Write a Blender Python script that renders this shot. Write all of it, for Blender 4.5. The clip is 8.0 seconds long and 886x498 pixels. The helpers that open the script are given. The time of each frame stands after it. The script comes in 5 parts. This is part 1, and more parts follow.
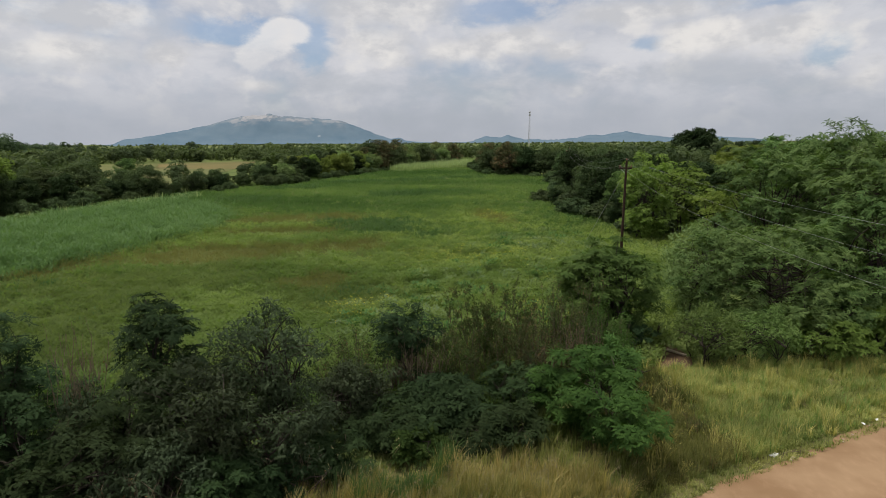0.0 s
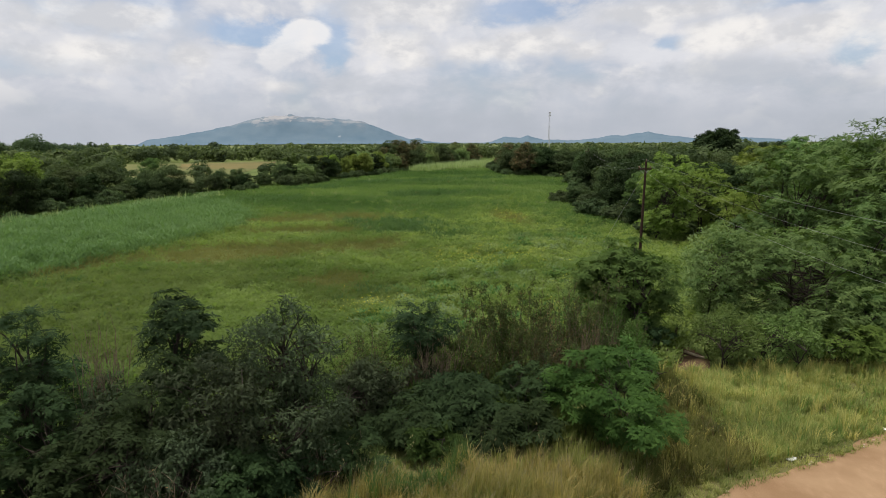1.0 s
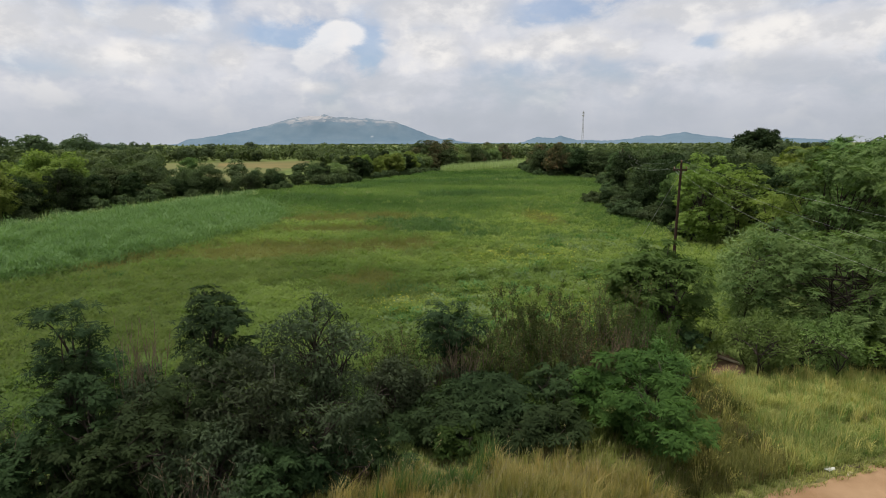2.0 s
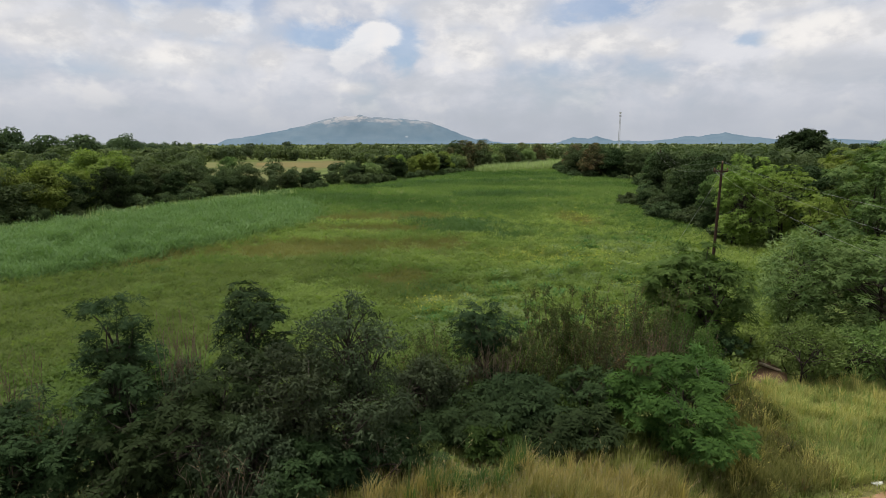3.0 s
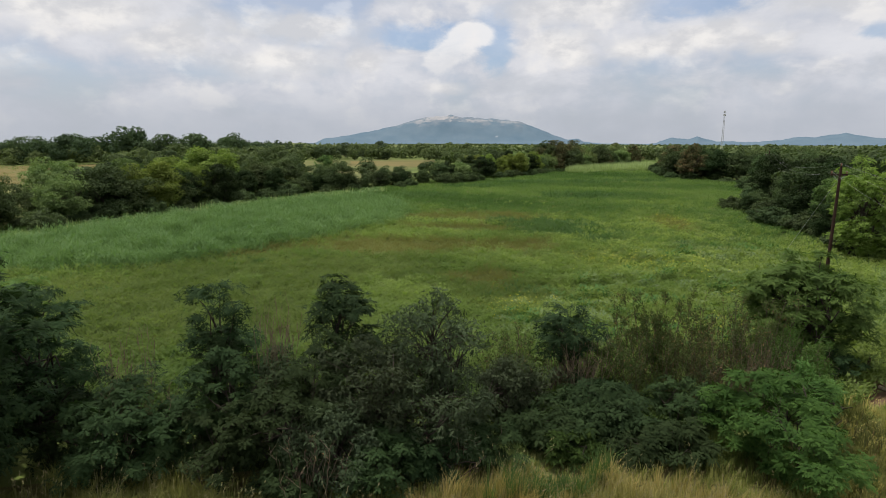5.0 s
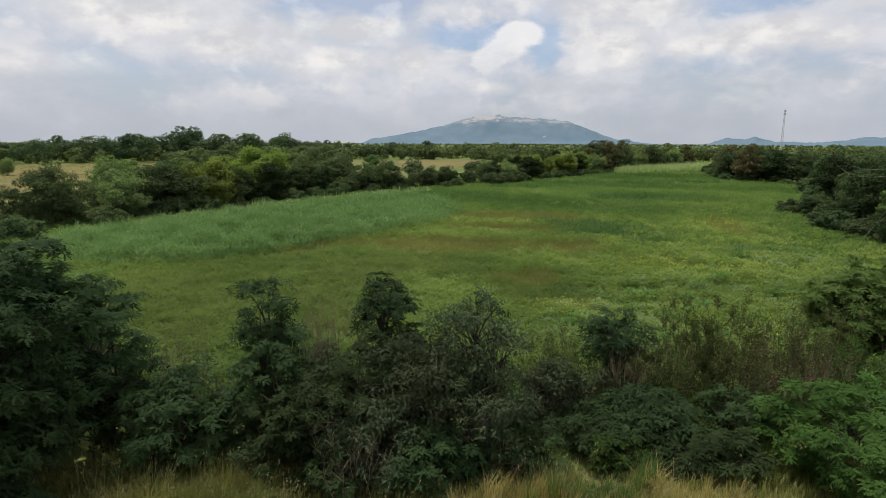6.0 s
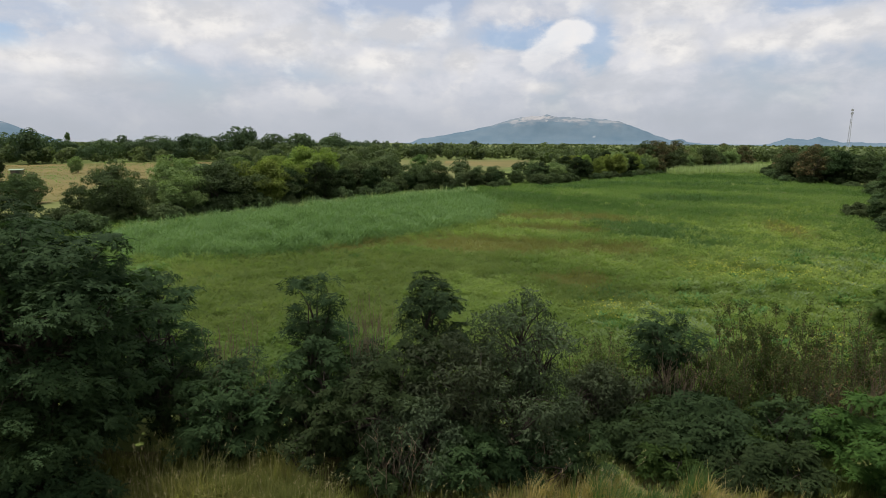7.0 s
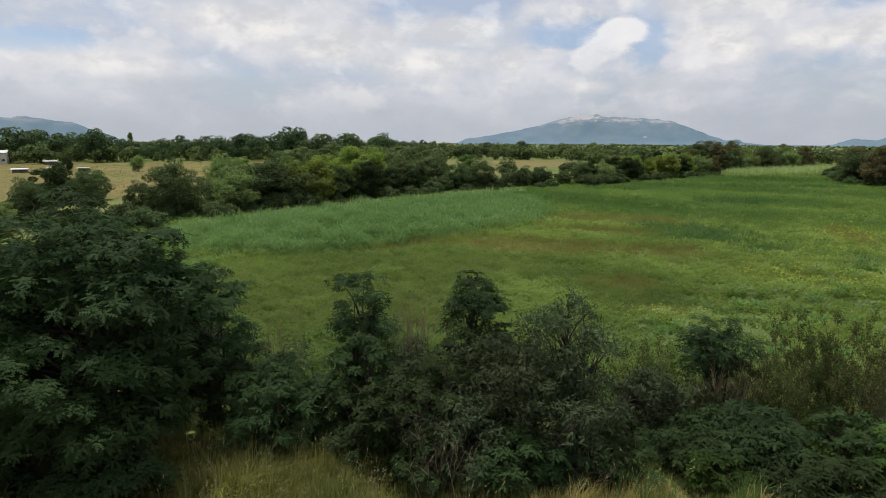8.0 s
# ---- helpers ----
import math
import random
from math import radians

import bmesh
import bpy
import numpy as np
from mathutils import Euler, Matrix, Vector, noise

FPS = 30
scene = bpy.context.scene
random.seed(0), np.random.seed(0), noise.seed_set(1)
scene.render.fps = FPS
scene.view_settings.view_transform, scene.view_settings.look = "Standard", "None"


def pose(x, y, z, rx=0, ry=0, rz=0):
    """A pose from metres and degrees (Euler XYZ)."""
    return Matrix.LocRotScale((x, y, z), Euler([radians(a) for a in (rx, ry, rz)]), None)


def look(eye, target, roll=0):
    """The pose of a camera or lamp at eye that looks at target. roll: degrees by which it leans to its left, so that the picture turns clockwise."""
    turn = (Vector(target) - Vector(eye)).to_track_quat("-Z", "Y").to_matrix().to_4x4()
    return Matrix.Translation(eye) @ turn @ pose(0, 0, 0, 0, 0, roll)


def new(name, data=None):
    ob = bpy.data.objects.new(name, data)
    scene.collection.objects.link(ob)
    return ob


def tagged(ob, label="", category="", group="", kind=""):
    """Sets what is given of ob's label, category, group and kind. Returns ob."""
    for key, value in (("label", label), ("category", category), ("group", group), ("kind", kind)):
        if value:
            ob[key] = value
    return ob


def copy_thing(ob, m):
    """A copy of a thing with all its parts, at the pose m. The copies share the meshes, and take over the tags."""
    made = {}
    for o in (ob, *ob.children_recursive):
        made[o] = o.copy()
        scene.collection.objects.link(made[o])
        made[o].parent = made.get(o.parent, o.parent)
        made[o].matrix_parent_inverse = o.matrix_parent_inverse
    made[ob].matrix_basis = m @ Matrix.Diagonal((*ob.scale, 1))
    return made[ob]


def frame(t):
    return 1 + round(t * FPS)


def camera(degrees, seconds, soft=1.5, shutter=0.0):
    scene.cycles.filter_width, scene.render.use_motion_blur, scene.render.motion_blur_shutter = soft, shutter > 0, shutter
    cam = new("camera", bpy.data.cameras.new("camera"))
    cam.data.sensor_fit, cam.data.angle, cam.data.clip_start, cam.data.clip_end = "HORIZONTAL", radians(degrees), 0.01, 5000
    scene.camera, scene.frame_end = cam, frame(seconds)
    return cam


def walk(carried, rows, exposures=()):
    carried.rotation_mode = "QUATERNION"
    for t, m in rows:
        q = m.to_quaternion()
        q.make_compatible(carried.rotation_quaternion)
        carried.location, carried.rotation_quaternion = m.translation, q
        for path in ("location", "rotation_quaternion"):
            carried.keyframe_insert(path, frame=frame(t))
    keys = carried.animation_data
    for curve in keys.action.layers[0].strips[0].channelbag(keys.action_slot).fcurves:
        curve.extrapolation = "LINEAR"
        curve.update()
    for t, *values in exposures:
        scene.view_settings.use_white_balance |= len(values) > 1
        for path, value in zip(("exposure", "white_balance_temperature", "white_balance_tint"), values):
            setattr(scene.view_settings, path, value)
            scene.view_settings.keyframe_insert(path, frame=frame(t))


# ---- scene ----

# ======== camera: a drone hovering 10 m above the road verge, turning to its left with a little drift ========
cam = camera(75.0, 8.0, soft=0.85)
# seconds, x, y, z, tilt, lean and turn in degrees
PATH = [(0.0, -0.094, 0.211, 10.12, -10.75, -0.35, 0.00), (0.5, -0.052, 0.153, 10.12, -10.74, -0.32, 0.71),
        (1.0, 0.006, 0.058, 10.12, -10.70, -0.30, 1.88), (2.5, 0.050, -0.040, 10.12, -10.66, -0.18, 6.65),
        (3.0, 0.022, -0.034, 10.10, -10.64, -0.11, 8.30), (3.5, 0.000, -0.022, 10.09, -10.63, -0.04, 10.22),
        (4.0, 0.000, -0.010, 10.08, -10.63, 0.02, 12.48), (4.5, 0.012, -0.007, 10.07, -10.64, 0.07, 14.76),
        (6.0, 0.020, -0.004, 10.04, -10.67, 0.19, 21.55), (6.5, 0.012, 0.004, 10.03, -10.67, 0.22, 23.87),
        (7.0, 0.003, 0.012, 10.02, -10.68, 0.25, 26.18), (7.5, 0.000, 0.010, 10.01, -10.68, 0.29, 28.47), (8.0, 0.000, 0.000, 10.00, -10.69, 0.32, 30.72)]
walk(cam, [(t, pose(x, y, z, 90 + tilt, 0, turn) @ pose(0, 0, 0, 0, 0, lean)) for t, x, y, z, tilt, lean, turn in PATH],
     exposures=((0.0, -0.20), (0.2, -0.10), (0.5, 0.0), (8.0, 0.0)))

# ======== world and sun ========
SUN_AZ, SUN_EL = -78.0, 71.0      # degrees clockwise from +y, and above the horizon
SUN_POWER, SKY_POWER = 4.2, 0.10


class Nodes:
    """A small writer for node trees."""

    def __init__(self, tree):
        self.tree = tree
        tree.nodes.clear()

    def add(self, kind, **values):
        node = self.tree.nodes.new(kind)
        for key, value in values.items():
            setattr(node, key, value)
        return node

    def put(self, socket, value):
        if isinstance(value, bpy.types.NodeSocket):
            self.tree.links.new(value, socket)
        elif isinstance(value, (tuple, list)) and len(value) == 3 and socket.type == "RGBA":
            socket.default_value = (*value, 1)
        else:
            socket.default_value = value

    def math(self, op, a, b=0.0, c=0.0, clamp=False):
        node = self.add("ShaderNodeMath", operation=op, use_clamp=clamp)
        for i, v in enumerate((a, b, c)):
            self.put(node.inputs[i], v)
        return node.outputs[0]

    def vmath(self, op, a, b=(0, 0, 0)):
        node = self.add("ShaderNodeVectorMath", operation=op)
        self.put(node.inputs[0], a)
        self.put(node.inputs[1], b)
        return node.outputs[0]

    def step(self, value, low, high, to0=0.0, to1=1.0):
        node = self.add("ShaderNodeMapRange", interpolation_type="SMOOTHSTEP")
        for name, v in (("Value", value), ("From Min", low), ("From Max", high), ("To Min", to0), ("To Max", to1)):
            self.put(node.inputs[name], v)
        return node.outputs[0]

    def noise(self, vector, scale, detail=4.0, rough=0.55, distortion=0.0):
        node = self.add("ShaderNodeTexNoise")
        self.put(node.inputs["Vector"], vector)
        for name, v in (("Scale", scale), ("Detail", detail), ("Roughness", rough), ("Distortion", distortion)):
            self.put(node.inputs[name], v)
        return node.outputs[0]

    def mix(self, factor, a, b, blend="MIX"):
        node = self.add("ShaderNodeMix", data_type="RGBA", blend_type=blend)
        self.put(node.inputs[0], factor)
        self.put(node.inputs[6], a)
        self.put(node.inputs[7], b)
        return node.outputs[2]


def build_sky():
    world = bpy.data.worlds.new("sky")
    scene.world = world
    world.use_nodes = True
    n = Nodes(world.node_tree)
    way = n.add("ShaderNodeTexCoord").outputs["Generated"]
    split = n.add("ShaderNodeSeparateXYZ")
    n.put(split.inputs[0], way)
    x, y, z = split.outputs
    azimuth = n.math("MULTIPLY", n.math("ARCTAN2", x, y), 57.2958)
    height = n.math("MULTIPLY", n.math("ARCSINE", z), 57.2958)

    sky = n.add("ShaderNodeTexSky", sky_type="NISHITA", sun_disc=False, sun_elevation=radians(SUN_EL),
                sun_rotation=radians(SUN_AZ), dust_density=1.5)
    blue = n.mix(1.0, sky.outputs[0], (SKY_POWER * 0.95, SKY_POWER * 1.08, SKY_POWER * 1.25), "MULTIPLY")

    stretched = n.vmath("MULTIPLY", way, (1.0, 1.0, 1.9))
    coarse = n.noise(stretched, 4.2, 3, 0.5)
    billow = n.noise(stretched, 9.0, 9, 0.62, 0.3)
    fine = n.noise(stretched, 30.0, 7, 0.6)
    wobble = n.math("ADD", n.math("MULTIPLY", n.math("SUBTRACT", billow, 0.5), 2.6), n.math("MULTIPLY", n.math("SUBTRACT", fine, 0.5), 1.5))

    def blob(az, el, wide, high, edge=0.5):
        u = n.math("DIVIDE", n.math("SUBTRACT", azimuth, az), wide)
        v = n.math("DIVIDE", n.math("SUBTRACT", height, el), high)
        d = n.math("SQRT", n.math("ADD", n.math("MULTIPLY", u, u), n.math("MULTIPLY", v, v)))
        return n.step(n.math("ADD", d, wobble), 1.0 + edge, 1.0 - edge)

    def largest(items):
        out = items[0]
        for item in items[1:]:
            out = n.math("MAXIMUM", out, item)
        return out

    def heap(spots):
        total = None
        for az, el, wide, high in spots:
            u = n.math("DIVIDE", n.math("SUBTRACT", azimuth, az), wide)
            v = n.math("DIVIDE", n.math("SUBTRACT", height, el), high)
            d = n.math("EXPONENT", n.math("MULTIPLY", n.math("ADD", n.math("MULTIPLY", u, u), n.math("MULTIPLY", v, v)), -1.0))
            total = d if total is None else n.math("ADD", total, d)
        puffs = n.math("ADD", n.math("MULTIPLY", n.math("SUBTRACT", fine, 0.5), 1.1), n.math("MULTIPLY", n.math("SUBTRACT", billow, 0.5), 0.8))
        return n.step(n.math("ADD", total, puffs), 0.32, 0.98)

    # breaks in the cloud, heaped clouds and their grey undersides: azimuth, height, half width and half height in degrees
    gaps = largest([blob(*b) for b in (
        (-19.3, 9.5, 4.0, 1.1), (-12.1, 9.3, 1.6, 2.6), (5.3, 11.6, 4.7, 1.3), (19.0, 8.2, 1.4, 0.7), (26.9, 11.1, 3.9, 0.6), (32.4, 7.0, 1.4, 1.4),
        (-64.5, 7.5, 4.4, 0.9), (-65.8, 11.4, 4.0, 0.9), (11.1, 13.7, 4.9, 1.4))])
    piles = largest([blob(*b) for b in (
        (-5.6, 8.5, 2.8, 1.7, 0.7), (1.8, 8.1, 3.9, 1.1), (7.1, 9.0, 3.9, 1.2), (11.3, 8.0, 2.2, 0.8), (23.5, 8.7, 3.6, 1.4), (29.2, 8.4, 4.3, 1.5),
        (20.8, 8.1, 1.8, 0.8), (35.5, 4.7, 1.3, 1.1), (-24.5, 7.2, 1.8, 1.0, 0.7), (-17.2, 4.9, 1.6, 0.5, 0.7), (-31.0, 9.8, 5.7, 1.2, 0.8),
        (-5.6, 11.9, 6.1, 1.4, 0.7), (19.5, 10.9, 6.3, 0.8, 0.7), (-40.6, 8.8, 2.5, 1.4, 0.6), (-49.0, 10.3, 6.4, 1.6, 0.8),
        (-59.5, 6.2, 5.4, 1.0, 0.8), (-32.1, 7.2, 5.0, 1.4, 0.8), (-41.7, 8.3, 3.0, 1.0, 0.7))])
    lone = heap(((-13.6, 9.7, 1.8, 1.1), (-15.2, 9.0, 1.8, 1.35), (-16.8, 7.9, 1.8, 1.3), (-14.6, 10.1, 1.4, 0.8), (-17.6, 7.2, 1.4, 1.0)))
    under = largest([blob(*b) for b in (
        (4.0, 5.1, 8.4, 1.3, 0.7), (24.4, 5.6, 6.1, 1.2, 0.7), (31.6, 4.2, 3.8, 0.9, 0.7), (-9.4, 5.1, 5.0, 1.1, 0.8), (-54.0, 4.7, 7.7, 0.9, 0.8),
        (-35.3, 9.7, 3.4, 1.4, 0.8))])

    puff = n.noise(n.vmath("MULTIPLY", way, (1.0, 1.0, 1.5)), 15.0, 5, 0.52)
    shade = n.step(n.math("ADD", n.math("MULTIPLY", coarse, 0.6), n.math("MULTIPLY", billow, 0.5)), 0.42, 0.70)
    veil = n.mix(shade, (0.54, 0.565, 0.635), (0.745, 0.75, 0.79))
    veil = n.mix(n.step(puff, 0.53, 0.70, 0.0, 0.75), veil, (0.86, 0.84, 0.83))
    veil = n.mix(n.step(puff, 0.47, 0.34, 0.0, 0.35), veil, (0.48, 0.54, 0.63))
    veil = n.mix(n.math("MULTIPLY", under, 0.6), veil, (0.50, 0.53, 0.58))
    cover = n.step(n.math("ADD", coarse, n.math("MULTIPLY", billow, 0.4)), 0.52, 0.72, 0.62, 1.0)
    cover = n.math("MULTIPLY", cover, n.math("SUBTRACT", 1.0, n.math("MULTIPLY", gaps, 0.60)))
    colour = n.mix(cover, blue, veil)
    lit = n.mix(n.step(n.math("ADD", n.math("MULTIPLY", fine, 0.45), n.math("MULTIPLY", puff, 0.65)), 0.45, 0.68), (0.66, 0.66, 0.68), (0.92, 0.89, 0.86))
    colour = n.mix(n.math("MULTIPLY", piles, 0.85), colour, lit)
    sunlit = n.mix(n.step(n.math("ADD", height, n.math("MULTIPLY", n.math("SUBTRACT", fine, 0.5), 4.0)), 6.6, 9.2), (0.76, 0.76, 0.78), (0.93, 0.905, 0.89))
    colour = n.mix(n.math("MULTIPLY", lone, 0.80), colour, sunlit)
    low = n.step(height, 6.5, 0.5)
    colour = n.mix(n.math("MULTIPLY", low, 0.85), colour, (0.465, 0.495, 0.555))
    # sky high overhead, out of view, set brighter to lift light in the shade
    colour = n.mix(n.step(height, 15.0, 50.0), colour, (1.15, 1.13, 1.10))
    ground = n.step(height, -0.5, -4.0)
    colour = n.mix(ground, colour, (0.09, 0.11, 0.06))
    back = n.add("ShaderNodeBackground")
    n.put(back.inputs[0], colour)
    n.put(back.inputs[1], 1.0)
    n.put(n.add("ShaderNodeOutputWorld").inputs[0], back.outputs[0])


build_sky()
sun = new("sun", bpy.data.lights.new("sun", "SUN"))
sun.data.energy, sun.data.angle, sun.data.color = SUN_POWER, radians(1.5), (1.0, 0.95, 0.86)
sun.matrix_world = look((0, 0, 60), (-math.sin(radians(SUN_AZ)) * math.cos(radians(SUN_EL)),
                                     -math.cos(radians(SUN_AZ)) * math.cos(radians(SUN_EL)), 60 - math.sin(radians(SUN_EL))))


# ======== materials ========
def material(name, build):
    m = bpy.data.materials.new(name)
    m.use_nodes = True
    n = Nodes(m.node_tree)
    surface = build(n)
    n.put(n.add("ShaderNodeOutputMaterial").inputs[0], surface)
    return m


def principled(n, colour, rough=0.8, metal=0.0, gloss=0.3, normal=None):
    p = n.add("ShaderNodeBsdfPrincipled")
    n.put(p.inputs["Base Color"], colour)
    n.put(p.inputs["Roughness"], rough)
    n.put(p.inputs["Metallic"], metal)
    n.put(p.inputs["Specular IOR Level"], gloss)
    if normal is not None:
        n.put(p.inputs["Normal"], normal)
    return p.outputs[0]


def bump(n, height, strength=0.4, distance=0.02):
    b = n.add("ShaderNodeBump")
    n.put(b.inputs["Height"], height)
    n.put(b.inputs["Strength"], strength)
    n.put(b.inputs["Distance"], distance)
    return b.outputs[0]


def leaf_material(name, dark, light, through_light=0.3, patch=0.25, dead=0.0, wide=0.0, grain=0.55):
    """Leaves: each one its own tint, each plant a little different, and broad patches over the plant."""
    def build(n):
        geo = n.add("ShaderNodeNewGeometry")
        island = geo.outputs["Random Per Island"]
        plant = n.add("ShaderNodeObjectInfo").outputs["Random"]
        broad = n.noise(geo.outputs["Position"], patch, 3, 0.6)
        f = n.math("ADD", n.math("MULTIPLY", island, grain), n.math("MULTIPLY", n.step(broad, 0.3, 0.7), 1.0 - grain))
        colour = n.mix(f, dark, light)
        value = n.add("ShaderNodeHueSaturation")
        n.put(value.inputs["Hue"], n.math("ADD", 0.485, n.math("MULTIPLY", plant, 0.03)))
        n.put(value.inputs["Value"], n.math("ADD", 0.8, n.math("MULTIPLY", plant, 0.4)))
        n.put(value.inputs["Color"], colour)
        colour = value.outputs[0]
        if wide:
            broadest = n.noise(n.vmath("MULTIPLY", geo.outputs["Position"], (0.55, 1.6, 1.0)), wide, 4, 0.6)
            tone = n.add("ShaderNodeHueSaturation")
            n.put(tone.inputs["Hue"], n.step(broadest, 0.35, 0.65, 0.516, 0.487))
            n.put(tone.inputs["Value"], n.step(broadest, 0.35, 0.65, 0.72, 1.22))
            n.put(tone.inputs["Color"], colour)
            colour = tone.outputs[0]
        if dead:
            colour = n.mix(n.step(island, 1.0 - dead, 1.0 - dead + 0.01), colour, (0.16, 0.10, 0.05))
        leaf = principled(n, colour, 0.75, 0.0, 0.06)
        glow = n.add("ShaderNodeBsdfTranslucent")
        n.put(glow.inputs[0], n.mix(1.0, colour, (1.1, 1.25, 0.6), "MULTIPLY"))
        m = n.add("ShaderNodeMixShader")
        n.put(m.inputs[0], through_light)
        n.put(m.inputs[1], leaf)
        n.put(m.inputs[2], glow.outputs[0])
        return m.outputs[0]
    return material(name, build)


def bark_material(name, a, b):
    def build(n):
        pos = n.add("ShaderNodeTexCoord").outputs["Object"]
        grain = n.noise(n.vmath("MULTIPLY", pos, (9, 9, 2)), 3.0, 6, 0.65)
        return principled(n, n.mix(n.step(grain, 0.3, 0.7), a, b), 0.9, 0, 0.15, bump(n, grain, 0.6, 0.02))
    return material(name, build)


def two_tone(name, a, b, scale, rough=0.85, gloss=0.2, fine=0.0, relief=0.0, metal=0.0):
    """Two colours mixed by broad and fine noise in world metres."""
    def build(n):
        pos = n.add("ShaderNodeNewGeometry").outputs["Position"]
        broad = n.noise(pos, scale, 4, 0.6)
        small = n.noise(pos, fine or scale * 12, 6, 0.7)
        f = n.math("ADD", n.math("MULTIPLY", n.step(broad, 0.3, 0.7), 0.6), n.math("MULTIPLY", small, 0.5), clamp=True)
        return principled(n, n.mix(f, a, b), rough, metal, gloss, bump(n, small, relief, 0.05) if relief else None)
    return material(name, build)


LEAF_LAYERED = leaf_material("leaf of layered tree", (0.038, 0.084, 0.022), (0.112, 0.184, 0.050), 0.36)
LEAF_RICH = leaf_material("leaf rich green", (0.018, 0.042, 0.010), (0.056, 0.100, 0.022), 0.3)
# own dark green, taken darker for cloud shade over the verge thicket
LEAF_DARK = leaf_material("leaf dark green", (0.014, 0.027, 0.010), (0.034, 0.053, 0.019), 0.22)
# deep green with cloud shade over the left-hand trees put into the colour
LEAF_SHADED = leaf_material("leaf deep green with shade", (0.012, 0.027, 0.011), (0.037, 0.063, 0.024), 0.24)
LEAF_FEATHER = leaf_material("feathery leaf grey green", (0.024, 0.036, 0.019), (0.056, 0.073, 0.038), 0.22, 0.35)
LEAF_COOL = leaf_material("leaf cool deep green", (0.011, 0.025, 0.010), (0.032, 0.056, 0.021), 0.2, 0.35)
LEAF_HEDGE = leaf_material("leaf of hedge trees", (0.032, 0.055, 0.024), (0.088, 0.118, 0.050), 0.3, 0.10)
LEAF_MID = leaf_material("leaf mid green", (0.048, 0.100, 0.026), (0.130, 0.202, 0.060), 0.35, 0.12)
LEAF_WOOD = leaf_material("leaf of spreading trees", (0.036, 0.078, 0.023), (0.136, 0.200, 0.068), 0.32, 0.3)
LEAF_GREY = leaf_material("leaf grey green", (0.080, 0.120, 0.044), (0.185, 0.238, 0.090))
LEAF_YELLOW = leaf_material("leaf yellow green", (0.086, 0.128, 0.027), (0.188, 0.240, 0.060), 0.4)
LEAF_FINE = leaf_material("leaf fine green", (0.072, 0.124, 0.036), (0.170, 0.240, 0.080), 0.4)
LEAF_LIME = leaf_material("leaf light green", (0.060, 0.104, 0.022), (0.140, 0.200, 0.046), 0.4)
LEAF_BROWNISH = leaf_material("leaf brownish", (0.045, 0.055, 0.024), (0.085, 0.092, 0.040), 0.2, 0.3, 0.2)
LEAF_TANGLE = leaf_material("leaf of stemmy shrub", (0.030, 0.050, 0.016), (0.085, 0.110, 0.036), 0.3, 0.5, 0.06)
LEAF_LINE = leaf_material("leaf of tall tree line", (0.026, 0.046, 0.024), (0.072, 0.100, 0.048), 0.25, 0.03)
# beyond 400 m: distance haze put into a paler grey-green leaf colour
LEAF_HAZY = leaf_material("leaf pale with haze", (0.075, 0.105, 0.050), (0.140, 0.170, 0.085), 0.25, 0.004)
# leaf colour lightened a little for haze over woods 180 to 400 m off
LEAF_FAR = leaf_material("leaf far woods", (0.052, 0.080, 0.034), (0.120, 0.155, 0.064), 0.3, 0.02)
HERB = leaf_material("meadow herb", (0.116, 0.190, 0.054), (0.238, 0.330, 0.107), 0.5, 0.11, wide=0.016, grain=0.22)
HERB_OLIVE = leaf_material("olive meadow herb", (0.086, 0.122, 0.040), (0.158, 0.196, 0.070), 0.5, 0.12, grain=0.22)
HERB_DEEP = leaf_material("deep green marsh plant", (0.058, 0.120, 0.046), (0.100, 0.174, 0.068), 0.45, 0.08, grain=0.22)
WEED = leaf_material("dark broad leaf", (0.050, 0.100, 0.030), (0.096, 0.160, 0.050), 0.3, 0.3, grain=0.4)
WEED_PALE = leaf_material("grey-green broad leaf", (0.100, 0.160, 0.070), (0.185, 0.255, 0.120), 0.3, 0.3, grain=0.4)
SEDGE = leaf_material("meadow sedge", (0.070, 0.130, 0.042), (0.126, 0.194, 0.068), 0.5, 0.05, wide=0.02, grain=0.22)
SEDGE_BROWN = leaf_material("brown sedge", (0.112, 0.118, 0.044), (0.178, 0.166, 0.070), 0.5, 0.08, grain=0.22)
REED = leaf_material("reed leaf", (0.074, 0.126, 0.049), (0.140, 0.204, 0.086), 0.35, 0.06)
REED_LIGHT = leaf_material("pale reed leaf", (0.230, 0.290, 0.130), (0.370, 0.430, 0.220), 0.3, 0.06)
FLOWER = leaf_material("yellow flower", (0.34, 0.37, 0.04), (0.50, 0.52, 0.08), 0.2, 0.5)
VERGE_SOIL = two_tone("verge soil", (0.060, 0.066, 0.022), (0.130, 0.115, 0.045), 0.6, 0.95, 0.1, 6.0, 0.6)
STRAW = leaf_material("dry grass blade", (0.160, 0.155, 0.046), (0.500, 0.415, 0.170), 0.4, 0.3, wide=0.30)
STRAW_PALE = leaf_material("pale seed stem", (0.20, 0.175, 0.10), (0.31, 0.27, 0.16), 0.3)
GOLD = leaf_material("golden-green grass blade", (0.086, 0.110, 0.030), (0.245, 0.238, 0.078), 0.35, 0.4, wide=0.30)
OLIVE_GRASS = leaf_material("olive grass blade", (0.062, 0.076, 0.022), (0.190, 0.172, 0.060), 0.35, 0.4, wide=0.32)
VERGE = leaf_material("verge grass blade", (0.105, 0.142, 0.038), (0.385, 0.355, 0.136), 0.35, 0.35, wide=0.32)
